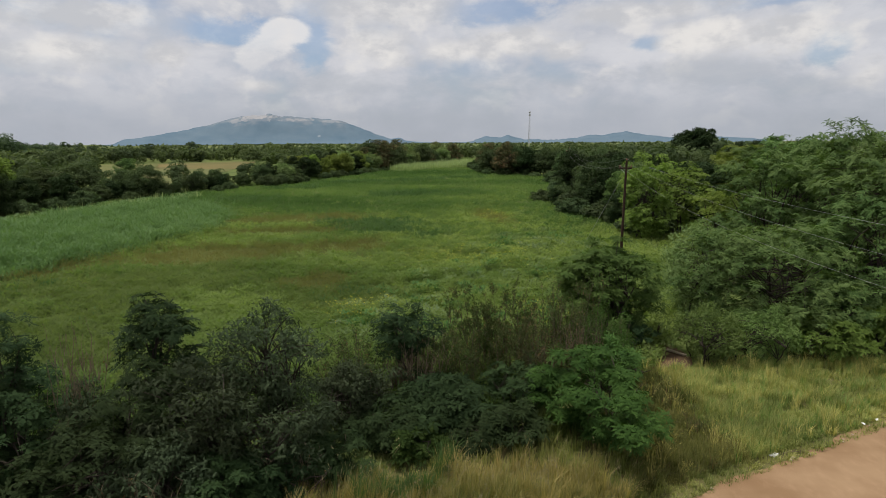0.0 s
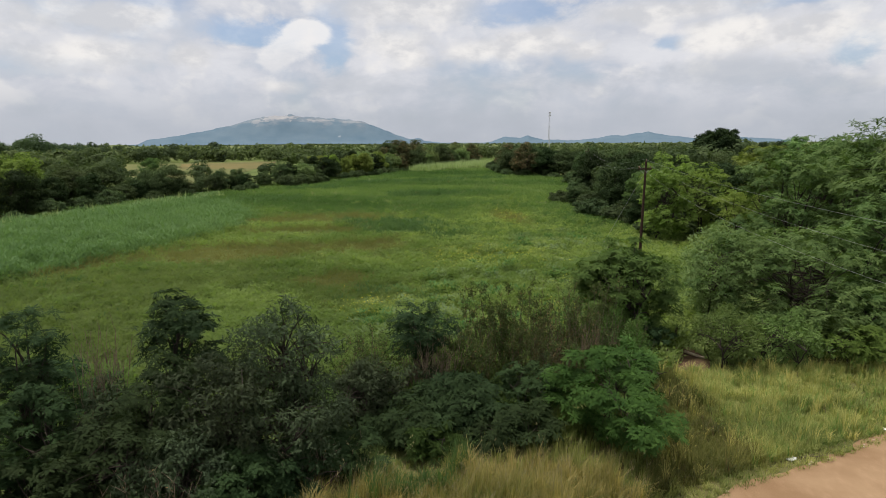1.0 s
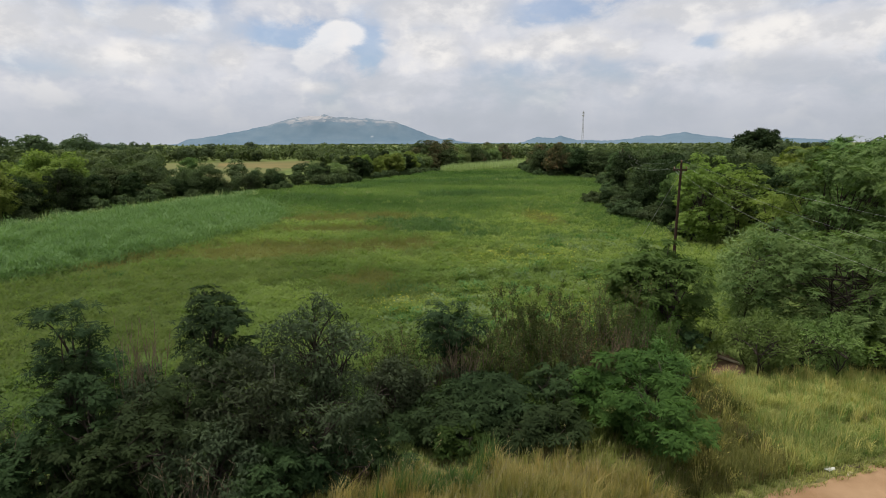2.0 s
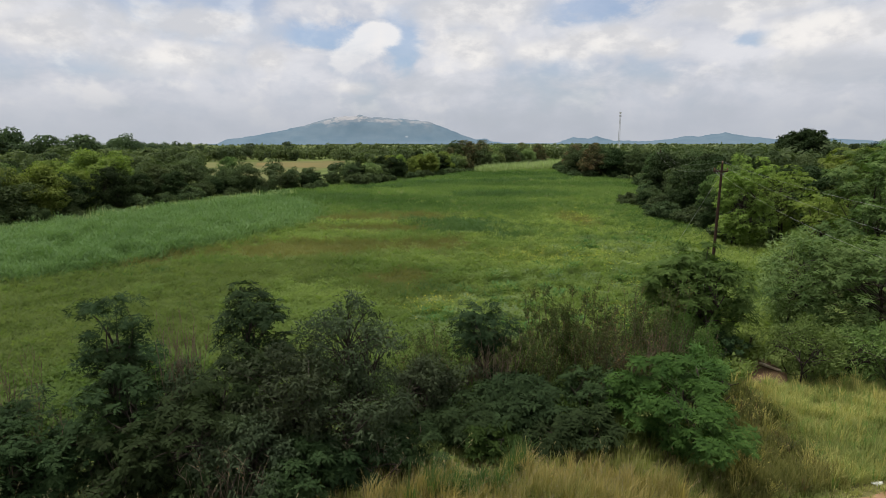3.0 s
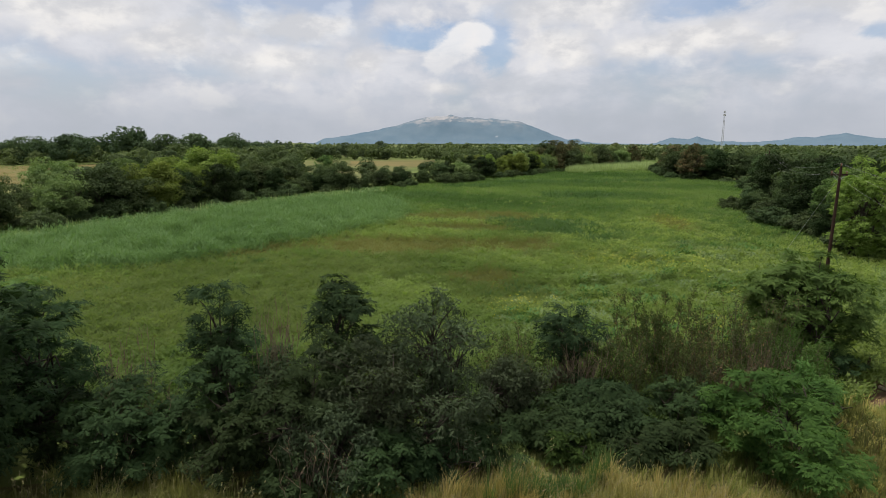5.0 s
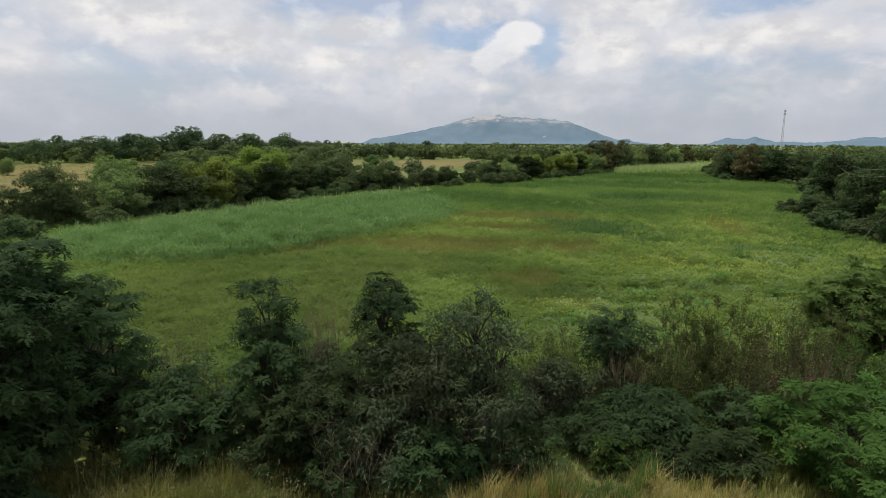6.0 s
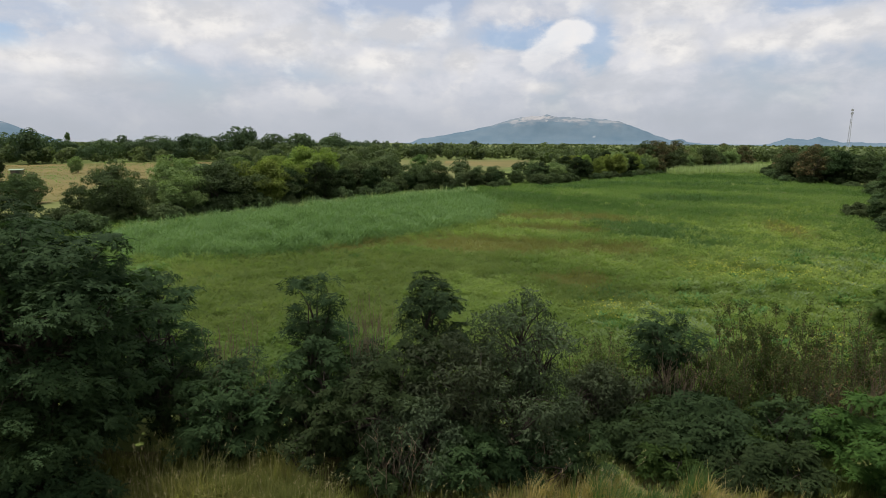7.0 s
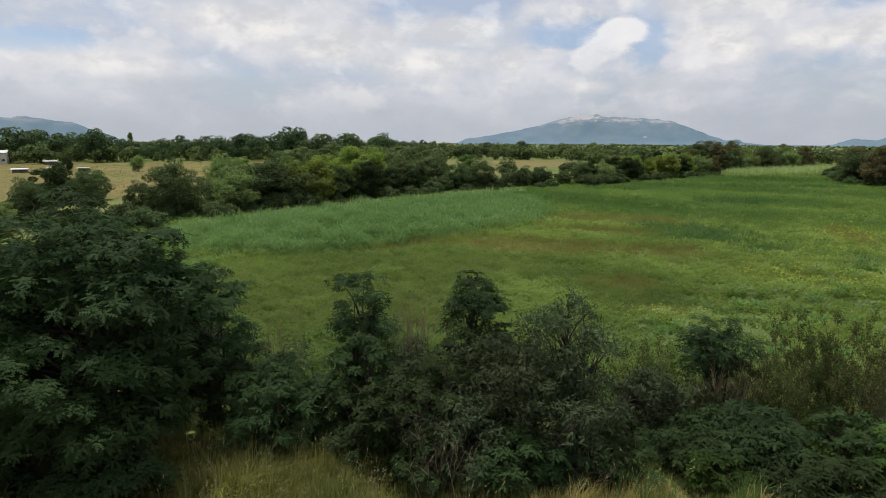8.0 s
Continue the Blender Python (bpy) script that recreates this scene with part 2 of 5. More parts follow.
BARK = bark_material("bark grey brown", (0.018, 0.014, 0.011), (0.062, 0.050, 0.040))
TWIG = bark_material("dry twig", (0.050, 0.038, 0.026), (0.150, 0.118, 0.080))
POLE_WOOD = bark_material("creosoted pole", (0.020, 0.012, 0.009), (0.060, 0.034, 0.024))
WIRE = two_tone("aluminium wire", (0.25, 0.25, 0.25), (0.40, 0.40, 0.40), 1.0, 0.5, 0.4, metal=0.6)
STEEL = two_tone("mast steel", (0.30, 0.30, 0.31), (0.42, 0.42, 0.43), 0.3, 0.5, 0.4)
CERAMIC = two_tone("insulator ceramic", (0.16, 0.07, 0.04), (0.24, 0.11, 0.06), 3.0, 0.25, 0.5)
LITTER = two_tone("crumpled paper", (0.55, 0.55, 0.53), (0.80, 0.80, 0.78), 6.0)
DRY_STEM = bark_material("dry reddish stem", (0.090, 0.066, 0.046), (0.230, 0.175, 0.125))
LOG = bark_material("bleached log", (0.28, 0.22, 0.16), (0.48, 0.40, 0.31))
ROOF = two_tone("sheet roof", (0.24, 0.25, 0.26), (0.42, 0.43, 0.44), 0.4, 0.5, 0.4)
ROOF_GREEN = two_tone("green sheet roof", (0.12, 0.17, 0.11), (0.20, 0.26, 0.17), 0.4, 0.6, 0.3)
PLASTER = two_tone("plaster", (0.30, 0.29, 0.27), (0.45, 0.44, 0.41), 0.5)
SHED_WALL = two_tone("weathered shed wall", (0.07, 0.06, 0.045), (0.13, 0.115, 0.09), 1.0)
DARK = two_tone("dark opening", (0.015, 0.015, 0.016), (0.03, 0.03, 0.03), 1.0, 0.3, 0.5)


def road_build(n):
    pos = n.add("ShaderNodeNewGeometry").outputs["Position"]
    broad = n.noise(pos, 0.35, 4, 0.6)
    # wheel ruts run along the road
    along = n.vmath("MULTIPLY", pos, (0.9, 0.42, 1))
    grit = n.noise(pos, 18.0, 8, 0.75)
    stones = n.noise(along, 3.0, 6, 0.7)
    colour = n.mix(n.step(broad, 0.3, 0.7), (0.180, 0.110, 0.060), (0.250, 0.165, 0.098))
    colour = n.mix(n.math("MULTIPLY", n.step(stones, 0.48, 0.72), 0.22), colour, (0.36, 0.24, 0.155))
    colour = n.mix(n.math("MULTIPLY", n.step(grit, 0.55, 0.75), 0.4), colour, (0.15, 0.092, 0.058))
    return principled(n, colour, 0.95, 0, 0.1, bump(n, n.math("ADD", grit, stones), 0.5, 0.03))


def ground_build(n):
    pos = n.add("ShaderNodeNewGeometry").outputs["Position"]
    wide = n.noise(pos, 0.006, 4, 0.6)
    broad = n.noise(pos, 0.05, 5, 0.6)
    fine = n.noise(pos, 1.5, 7, 0.7)
    green = n.mix(n.step(broad, 0.35, 0.65), (0.060, 0.088, 0.022), (0.110, 0.140, 0.038))
    green = n.mix(n.math("MULTIPLY", n.step(wide, 0.5, 0.62), 0.6), green, (0.12, 0.115, 0.045))
    green = n.mix(n.math("MULTIPLY", n.step(fine, 0.45, 0.75), 0.45), green, (0.10, 0.085, 0.04))
    return principled(n, green, 0.95, 0, 0.1, bump(n, fine, 0.6, 0.1))


def hill_build(n):
    """Wooded granite far off: haze put into its blue-grey colour, paler bare rock high up."""
    pos = n.add("ShaderNodeNewGeometry").outputs["Position"]
    split = n.add("ShaderNodeSeparateXYZ")
    n.put(split.inputs[0], pos)
    rough = n.noise(pos, 0.006, 6, 0.65)
    bare = n.noise(n.vmath("MULTIPLY", pos, (1, 0.3, 2.2)), 0.009, 6, 0.65)
    crack = n.noise(n.vmath("MULTIPLY", pos, (1, 0.4, 2.5)), 0.035, 5, 0.7)
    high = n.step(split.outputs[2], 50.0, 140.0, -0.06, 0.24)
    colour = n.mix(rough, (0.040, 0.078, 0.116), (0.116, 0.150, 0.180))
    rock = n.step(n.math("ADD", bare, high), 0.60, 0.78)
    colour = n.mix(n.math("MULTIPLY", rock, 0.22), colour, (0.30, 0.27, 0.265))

    def face(az, z, wide, tall):
        """A bare rock face of the main hill, round that azimuth and height, broken by the grain."""
        cx, cy = math.sin(radians(az)) * 3900, math.cos(radians(az)) * 3900
        d = n.vmath("DIVIDE", n.vmath("SUBTRACT", pos, (cx, cy, z)), (wide, 400.0, tall))
        span = n.add("ShaderNodeVectorMath", operation="LENGTH")
        n.put(span.inputs[0], d)
        return n.step(n.math("ADD", span.outputs["Value"], n.math("ADD", n.math("MULTIPLY", n.math("SUBTRACT", bare, 0.5), 4.0), n.math("MULTIPLY", n.math("SUBTRACT", crack, 0.5), 5.0))), 1.2, 0.6)
    for az, z, wide, tall, shine in ((-17.2, 152, 100, 16, 0.42), (-13.6, 138, 70, 10, 0.30), (-10.4, 126, 55, 9, 0.25), (-18.9, 128, 30, 14, 0.3)):
        colour = n.mix(n.math("MULTIPLY", face(az, z, wide, tall), shine), colour, (0.42, 0.37, 0.35))
    colour = n.mix(n.math("MULTIPLY", face(-10.95, 36, 11, 7), 0.28), colour, (0.50, 0.49, 0.48))
    base = principled(n, colour, 1.0, 0, 0.0)
    # a faint glow of the surface stands in for the hazy air before it
    haze_glow = n.add("ShaderNodeEmission")
    n.put(haze_glow.inputs[0], (0.30, 0.40, 0.50))
    n.put(haze_glow.inputs[1], 0.14)
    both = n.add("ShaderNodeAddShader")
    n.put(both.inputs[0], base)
    n.put(both.inputs[1], haze_glow.outputs[0])
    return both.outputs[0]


ROAD = material("sandy road", road_build)
GROUND = material("grassy ground", ground_build)
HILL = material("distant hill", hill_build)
DRY_FIELD = two_tone("dry pasture", (0.078, 0.086, 0.030), (0.150, 0.112, 0.045), 0.035, 0.95, 0.1, 1.0, 0.4)
GREEN_FIELD = two_tone("green pasture", (0.070, 0.088, 0.028), (0.120, 0.118, 0.044), 0.05, 0.95, 0.1, 1.0, 0.4)
SOIL = two_tone("trampled soil", (0.064, 0.038, 0.023), (0.160, 0.103, 0.065), 0.8, 0.95, 0.1, 9.0, 0.5)


# ======== mesh builders ========
def mesh_of(name, verts, faces, mats, slots=None):
    """A mesh from arrays: verts (n, 3), faces a list of index arrays of three or four columns."""
    me = bpy.data.meshes.new(name)
    verts = np.asarray(verts, dtype=np.float32)
    faces = [np.asarray(f, dtype=np.int32) for f in faces if len(f)]
    sizes = np.concatenate([np.full(len(f), f.shape[1], np.int32) for f in faces])
    index = np.concatenate([f.ravel() for f in faces])
    me.vertices.add(len(verts))
    me.vertices.foreach_set("co", verts.ravel())
    me.loops.add(len(index))
    me.loops.foreach_set("vertex_index", index)
    me.polygons.add(len(sizes))
    me.polygons.foreach_set("loop_start", np.concatenate([[0], np.cumsum(sizes)[:-1]]).astype(np.int32))
    me.polygons.foreach_set("loop_total", sizes)
    for m in mats:
        me.materials.append(m)
    if slots is not None:
        me.polygons.foreach_set("material_index", np.asarray(slots, dtype=np.int32))
    me.update(calc_edges=True)
    return me


def part(name, me, parent, label=""):
    ob = new(name, me)
    ob.parent = parent
    return tagged(ob, label)


def bm_mesh(name, bm, mat):
    me = bpy.data.meshes.new(name)
    bm.to_mesh(me)
    bm.free()
    me.materials.append(mat)
    return me


def unit(v):
    return v / np.maximum(np.linalg.norm(v, axis=1, keepdims=True), 1e-9)


def leaf_quads(c, d, up, length, width, fold=0.15):
    """Pointed leaves folded along the midrib: base c, direction d, upper side up. Returns verts and quads."""
    n = len(c)
    side = unit(np.cross(d, up))
    up = np.cross(side, d)
    length, width = np.broadcast_to(length, n)[:, None], np.broadcast_to(width, n)[:, None]
    mid = c + d * length * 0.45
    v = np.stack([c, mid + side * width / 2 + up * width * fold, c + d * length - up * length * 0.12, mid - side * width / 2 + up * width * fold], 1)
    return v.reshape(-1, 3), np.arange(4 * n).reshape(n, 4)


def leaf_tris(c, d, up, length, width):
    """Small pointed sprays, one triangle each. Returns verts and triangles."""
    n = len(c)
    side = unit(np.cross(d, up))
    length, width = np.broadcast_to(length, n)[:, None], np.broadcast_to(width, n)[:, None]
    v = np.stack([c - side * width / 2, c + side * width / 2, c + d * length], 1)
    return v.reshape(-1, 3), np.arange(3 * n).reshape(n, 3)


def fronds(c, d, up, length, width, k=7, droop=0.16):
    """Feather leaves: k pairs of pointed leaflets along a drooping midrib, joined along it. Returns verts and triangles."""
    n = len(c)
    side = unit(np.cross(d, up))
    length, width = np.broadcast_to(length, n)[:, None, None], np.broadcast_to(width, n)[:, None, None]
    s = np.linspace(0.06, 1.0, k + 1)[None, :, None]
    fall_by = np.array([0, 0, 1.0]) * droop
    rib = c[:, None] + d[:, None] * length * s - fall_by * length * s * s
    m = (s[:, :-1] + s[:, 1:]) / 2
    wide = width / 2 * np.sin(np.pi * np.clip(m * 0.78 + 0.16, 0, 1)) ** 0.7
    mid = c[:, None] + d[:, None] * length * (m + 0.42 / k) - fall_by * length * m * m
    sag = np.array([0, 0, 1.0]) * 0.22
    tips = [mid + sgn * side[:, None] * wide - sag * wide for sgn in (1, -1)]
    v = np.concatenate([rib, tips[0], tips[1]], 1)
    i = np.arange(n)[:, None, None] * (3 * k + 1)
    j = np.arange(k)[None, :, None]
    right = np.concatenate([i + j, i + j + 1, i + k + 1 + j], 2)
    left = np.concatenate([i + j + 1, i + j, i + 2 * k + 1 + j], 2)
    return v.reshape(-1, 3), np.concatenate([right, left], 1).reshape(-1, 3)


def blades(base, lean, height, width, segments=2):
    """Grass blades from base, leaning the way of the unit vectors lean. Returns verts, quads, tris."""
    n = len(base)
    side = np.stack([-lean[:, 1], lean[:, 0], np.zeros(n)], 1)
    bend = np.linalg.norm(lean[:, :2], axis=1, keepdims=True)
    side = side / np.maximum(bend, 1e-6)
    h, w = height[:, None], width[:, None]
    upv = np.array([0, 0, 1.0])
    mid = base + upv * h * 0.6 + lean * h * 0.22
    tip = base + upv * h * (1 - 0.35 * np.minimum(bend, 1.0) ** 2) + lean * h * 0.85
    if segments == 1:
        v = np.stack([base - side * w / 2, base + side * w / 2, tip], 1).reshape(-1, 3)
        return v, np.zeros((0, 4), int), np.arange(3 * n).reshape(n, 3)
    v = np.stack([base - side * w / 2, base + side * w / 2, mid + side * w * 0.38, mid - side * w * 0.38, tip], 1).reshape(-1, 3)
    i = np.arange(n)[:, None] * 5
    return v, i + np.array([0, 1, 2, 3]), i + np.array([3, 2, 4])


def tubes(lines, radii, sides=5):
    """Round tapered limbs along lines (m, k, 3) with radii (m, k). Returns verts and quads."""
    lines, radii = np.asarray(lines, float), np.asarray(radii, float)
    m, k, _ = lines.shape
    way = unit(np.gradient(lines, axis=1).reshape(-1, 3))
    ref = np.where(np.abs(way[:, 2:3]) > 0.9, np.array([[1.0, 0, 0]]), np.array([[0, 0, 1.0]]))
    a = unit(np.cross(way, ref))
    b = np.cross(way, a)
    ang = np.linspace(0, 2 * np.pi, sides, endpoint=False)
    ring = a[:, None] * np.cos(ang)[None, :, None] + b[:, None] * np.sin(ang)[None, :, None]
    v = lines.reshape(-1, 1, 3) + ring * radii.reshape(-1, 1, 1)
    s = np.arange(sides)
    row = (np.arange(m)[:, None] * k + np.arange(k - 1)[None]).reshape(-1, 1) * sides
    q = np.stack([row + s, row + (s + 1) % sides, row + sides + (s + 1) % sides, row + sides + s], -1).reshape(-1, 4)
    return v.reshape(-1, 3), q


def curve_lines(start, end, k, rng, bow=0.12, rise=0.15):
    """Bowed lines from each start to each end."""
    t = np.linspace(0, 1, k)[None, :, None]
    span = np.linalg.norm(end - start, axis=1)[:, None, None]
    side = rng.normal(size=(len(start), 1, 3)) * bow * span
    side[:, :, 2] = np.abs(side[:, :, 2]) + rise * span[:, :, 0]
    wig = rng.normal(size=(len(start), k, 3)) * 0.02 * span * np.sin(np.pi * t)
    return start[:, None] * (1 - t) + end[:, None] * t + side * np.sin(np.pi * t) * 0.5 + wig


def plant(name, x, y, h, r, mat, label, category, seed, base=0.35, clumps=40, leaves=220, leaf=0.16, slim=0.38, flat=0.6,
          clump=0.30, stems=1, limbs=1, bark=None, lobes=0.25, droop=0.25, turn=0.0, loose=0.0, group="", rosette=0, tri=False, cap=None, full=1.0, frond=0):
    """A tree or shrub at x, y, of height h and crown radius r, whose crown starts at base of its height. Leaves of that length sit in clumps at the ends of limbs."""
    rng = np.random.default_rng(seed)
    thing = new(name)
    thing.matrix_world = pose(x, y, 0, 0, 0, turn)
    tagged(thing, label, category, group)
    # clumps fill the crown, most of them near its outside
    low, high = h * base, h
    u = unit(rng.normal(size=(clumps, 3)))
    u *= rng.uniform(0.25, 1, (clumps, 1)) ** 0.45
    u[:, 2] = np.sign(u[:, 2]) * np.abs(u[:, 2]) ** full
    phase = rng.uniform(0, 6.28, 3)
    ang = np.arctan2(u[:, 1], u[:, 0])
    swell = 1 + lobes * (np.sin(2 * ang + phase[0]) * 0.5 + np.sin(3 * ang + phase[1]) * 0.5) + rng.normal(size=clumps) * 0.08
    size = r * clump * rng.uniform(0.6, 1.25, clumps)
    centre = np.stack([u[:, 0] * swell * (r - size * 0.6), u[:, 1] * swell * (r - size * 0.6), (low + high) / 2 + u[:, 2] * ((high - low) / 2 - size * flat * 0.7)], 1)
    top = centre[:, 2] > (low + high) / 2
    centre[top, 2] += rng.normal(size=top.sum()) * 0.04 * h
    centre[:, 2] = np.clip(centre[:, 2], 0.12 * h * (base > 0.2) + 0.15, h - size * flat * 0.5)
    # limbs
    if stems == 1:
        foot = np.zeros((1, 3))
        crown_at = np.array([[rng.normal() * 0.05 * h, rng.normal() * 0.05 * h, low + (high - low) * 0.55]])
    else:
        foot = np.concatenate([rng.normal(size=(stems, 2)) * r * 0.16, np.zeros((stems, 1))], 1)
        crown_at = np.concatenate([foot[:, :2] * 2 + rng.normal(size=(stems, 2)) * r * 0.3, rng.uniform(0.45, 0.75, (stems, 1)) * h], 1)
    thick = 0.012 * h + 0.03
    trunk = curve_lines(foot - [0, 0, 0.1], crown_at, 7, rng, 0.08, 0.0)
    tv, tq = tubes(trunk, np.linspace(1, 0.35, 7)[None] * thick * (1.0 if stems == 1 else 0.6) * np.ones((len(foot), 1)), 7)
    pick = rng.integers(0, len(foot), clumps)
    on = rng.integers(2, 6, clumps)
    start = trunk[pick, on][::limbs]
    limb = curve_lines(start, centre[::limbs], 5, rng)
    lv, lq = tubes(limb, np.linspace(0.45, 0.1, 5)[None] * thick * rng.uniform(0.5, 1, (len(start), 1)), 4)
    part("trunk", mesh_of("trunk", np.concatenate([tv, lv]), [np.concatenate([tq, lq + len(tv)])], [bark or BARK]), thing)
    # leaves
    if not tri and not frond:
        leaf, leaves = leaf * 0.74, int(leaves * 1.5)
    n = clumps * leaves
    k = np.repeat(np.arange(clumps), leaves)
    v = unit(rng.normal(size=(n, 3)) + [0, 0, (0.25 if tri else 0.8) if cap is None else cap])
    reach = rng.uniform(0.2 if loose else 0.45, 1.0, (n, 1)) ** 0.6
    reach *= 1 + loose * rng.normal(size=(n, 1))
    p = centre[k] + v * reach * size[k, None] * [1, 1, flat]
    p[:, 2] = np.maximum(p[:, 2], 0.03)
    if rosette:
        # leaves spring in rosettes from twig ends and droop outwards
        first = np.arange(n) // rosette * rosette
        axis = unit(v[first] * 0.6 + [0, 0, 0.7] + rng.normal(size=(n, 3))[first] * 0.25)
        ref = unit(np.cross(axis, rng.normal(size=(n, 3))[first]))
        turn_by = (np.arange(n) % rosette) * (2 * np.pi / rosette) + rng.normal(size=n) * 0.25
        d = ref * np.cos(turn_by)[:, None] + np.cross(axis, ref) * np.sin(turn_by)[:, None]
        d = unit(d + axis * rng.uniform(0.1, 0.5, (n, 1)) - [0, 0, droop])
        p = p[first] + d * 0.02
        up = unit(axis + rng.normal(size=(n, 3)) * 0.12)
    else:
        d = unit(unit(np.cross(v, rng.normal(size=(n, 3)))) * 0.8 + v * 0.35 + rng.normal(size=(n, 3)) * 0.2 - [0, 0, droop])
        up = unit(v * 0.6 + rng.normal(size=(n, 3)) * 0.3 + [0, 0, 0.6])
    size_l = leaf * rng.uniform(0.6, 1.3, n)
    if frond:
        cv, cq = fronds(p, d, up, size_l, size_l * slim, frond)
    elif tri:
        cv, cq = leaf_tris(p, d, up, size_l, size_l * slim)
    else:
        cv, cq = leaf_quads(p, d, up, size_l, size_l * slim)
    part("crown", mesh_of("crown", cv, [cq], [mat]), thing)
    return thing


# ======== setting ========
EDGE = lambda x: 12.07 + 0.471 * x      # the road's far edge


def fall(r):
    """Height of the valley floor at distance r: level near by, a little lower far off."""
    f = np.clip((np.asarray(r, float) - 330) / 1300, 0, 1)
    return -15 * f * f * (3 - 2 * f)


def build_ground():
    radii = np.concatenate([np.linspace(0, 60, 31)[1:], np.geomspace(64, 4950, 60)])
    ang = np.linspace(0, 2 * np.pi, 180, endpoint=False)
    rr, aa = np.meshgrid(radii, ang, indexing="ij")
    x, y = rr * np.sin(aa), rr * np.cos(aa)
    z = fall(rr)
    v = np.concatenate([[[0, 0, 0]], np.stack([x, y, z], -1).reshape(-1, 3)])
    m, k = rr.shape
    i, j = np.meshgrid(np.arange(m - 1), np.arange(k), indexing="ij")
    q = np.stack([1 + i * k + (j + 1) % k, 1 + i * k + j, 1 + (i + 1) * k + j, 1 + (i + 1) * k + (j + 1) % k], -1).reshape(-1, 4)
    j = np.arange(k)
    t = np.stack([np.zeros(k, int), 1 + j, 1 + (j + 1) % k], 1)
    tagged(new("ground", mesh_of("ground", v, [q[:, ::-1], t[:, ::-1]], [GROUND])), "flat grassy valley floor of green meadow and soil", "ground", kind="structure")


def sheet(name, outline, z, mat, label, category, ragged=0.0, seed=1):
    """A flat patch of ground with an uneven outline, a little above the ground."""
    rng = np.random.default_rng(seed)
    o = np.array(outline, float)
    pts = []
    for a, b in zip(o, np.roll(o, -1, 0)):
        steps = max(2, int(np.linalg.norm(b - a) / max(ragged * 1.6, 0.8)))
        steps = min(steps, 60)
        for s in range(steps):
            pts.append(a + (b - a) * s / steps + rng.normal(size=2) * ragged * (s > 0))
    bm = bmesh.new()
    bm.faces.new([bm.verts.new((p[0], p[1], z)) for p in pts])
    bmesh.ops.triangulate(bm, faces=bm.faces[:])
    bm.normal_update()
    bm.faces.ensure_lookup_table()
    if bm.faces[0].normal.z < 0:
        bmesh.ops.reverse_faces(bm, faces=bm.faces[:])
    return tagged(new(name, bm_mesh(name, bm, mat)), label, category, kind="structure")


def polar(az, dist):
    return (math.sin(radians(az)) * dist, math.cos(radians(az)) * dist)


build_ground()


def build_road():
    """The sandy road: a strip with a low crown, ruts and crumbling edges."""
    rng = np.random.default_rng(5)
    along = np.arange(-60, 90, 0.5)
    across = np.linspace(0, 6.2, 15)
    d = np.array([1, 0.471]) / math.hypot(1, 0.471)
    nrm = np.array([d[1], -d[0]])
    start = np.array([0, EDGE(0)])
    wob = np.convolve(rng.normal(size=len(along)), np.ones(5) / 5, "same") * 0.35
    wob2 = np.convolve(rng.normal(size=len(along)), np.ones(5) / 5, "same") * 0.35
    v = np.zeros((len(along), len(across), 3))
    for i, s in enumerate(along):
        w = across + wob[i] * (1 - across / 6.2) + wob2[i] * across / 6.2
        v[i, :, :2] = start + d * s + nrm * w[:, None]
        v[i, :, 2] = 0.012 + 0.05 * np.sin(np.pi * across / 6.2) + 0.012 * np.sin(across * 3.1 + s * 0.05)
    m, k = v.shape[:2]
    i, j = np.meshgrid(np.arange(m - 1), np.arange(k - 1), indexing="ij")
    a = i * k + j
    q = np.stack([a, a + 1, a + k + 1, a + k], -1).reshape(-1, 4)[:, ::-1]
    ob = new("road", mesh_of("road", v.reshape(-1, 3), [q[:, ::-1]], [ROAD]))
    ob.data.polygons.foreach_set("use_smooth", [True] * len(ob.data.polygons))
    tagged(ob, "reddish sandy dirt road with worn edges", "road", kind="structure")


build_road()
DRY_1 = [polar(*p) for p in ((-80, 95), (-59.5, 112), (-57, 150), (-47, 205), (-45, 285), (-60, 275), (-80, 270))]
DRY_2 = [polar(*p) for p in ((-31, 185), (-27.5, 150), (-24, 148), (-21, 200), (-18.5, 250), (-18.5, 310), (-31, 300))]
sheet("dry_field", DRY_1, 0.05, DRY_FIELD, "dry yellow-brown pasture behind the hedge", "field", 0.4, 2)
sheet("green_field", DRY_2, 0.05, GREEN_FIELD, "pale green and tan pasture between trees", "field", 0.4, 3)
sheet("bare_strip", [polar(*p) for p in ((-26, 235), (-18.6, 225), (-17.8, 300), (-26, 285))], 0.09, DRY_FIELD, "bare tan strip of pasture", "field", 0.4, 4)
sheet("footpath", [(8.9, 24.3), (9.7, 23.8), (10.9, 24.6), (11.5, 25.8), (11.3, 27.2), (10.2, 30.5), (8.6, 30.5), (8.8, 27.0)], 0.02, SOIL,
      "trampled brown soil path under trees", "path", 0.12, 5)


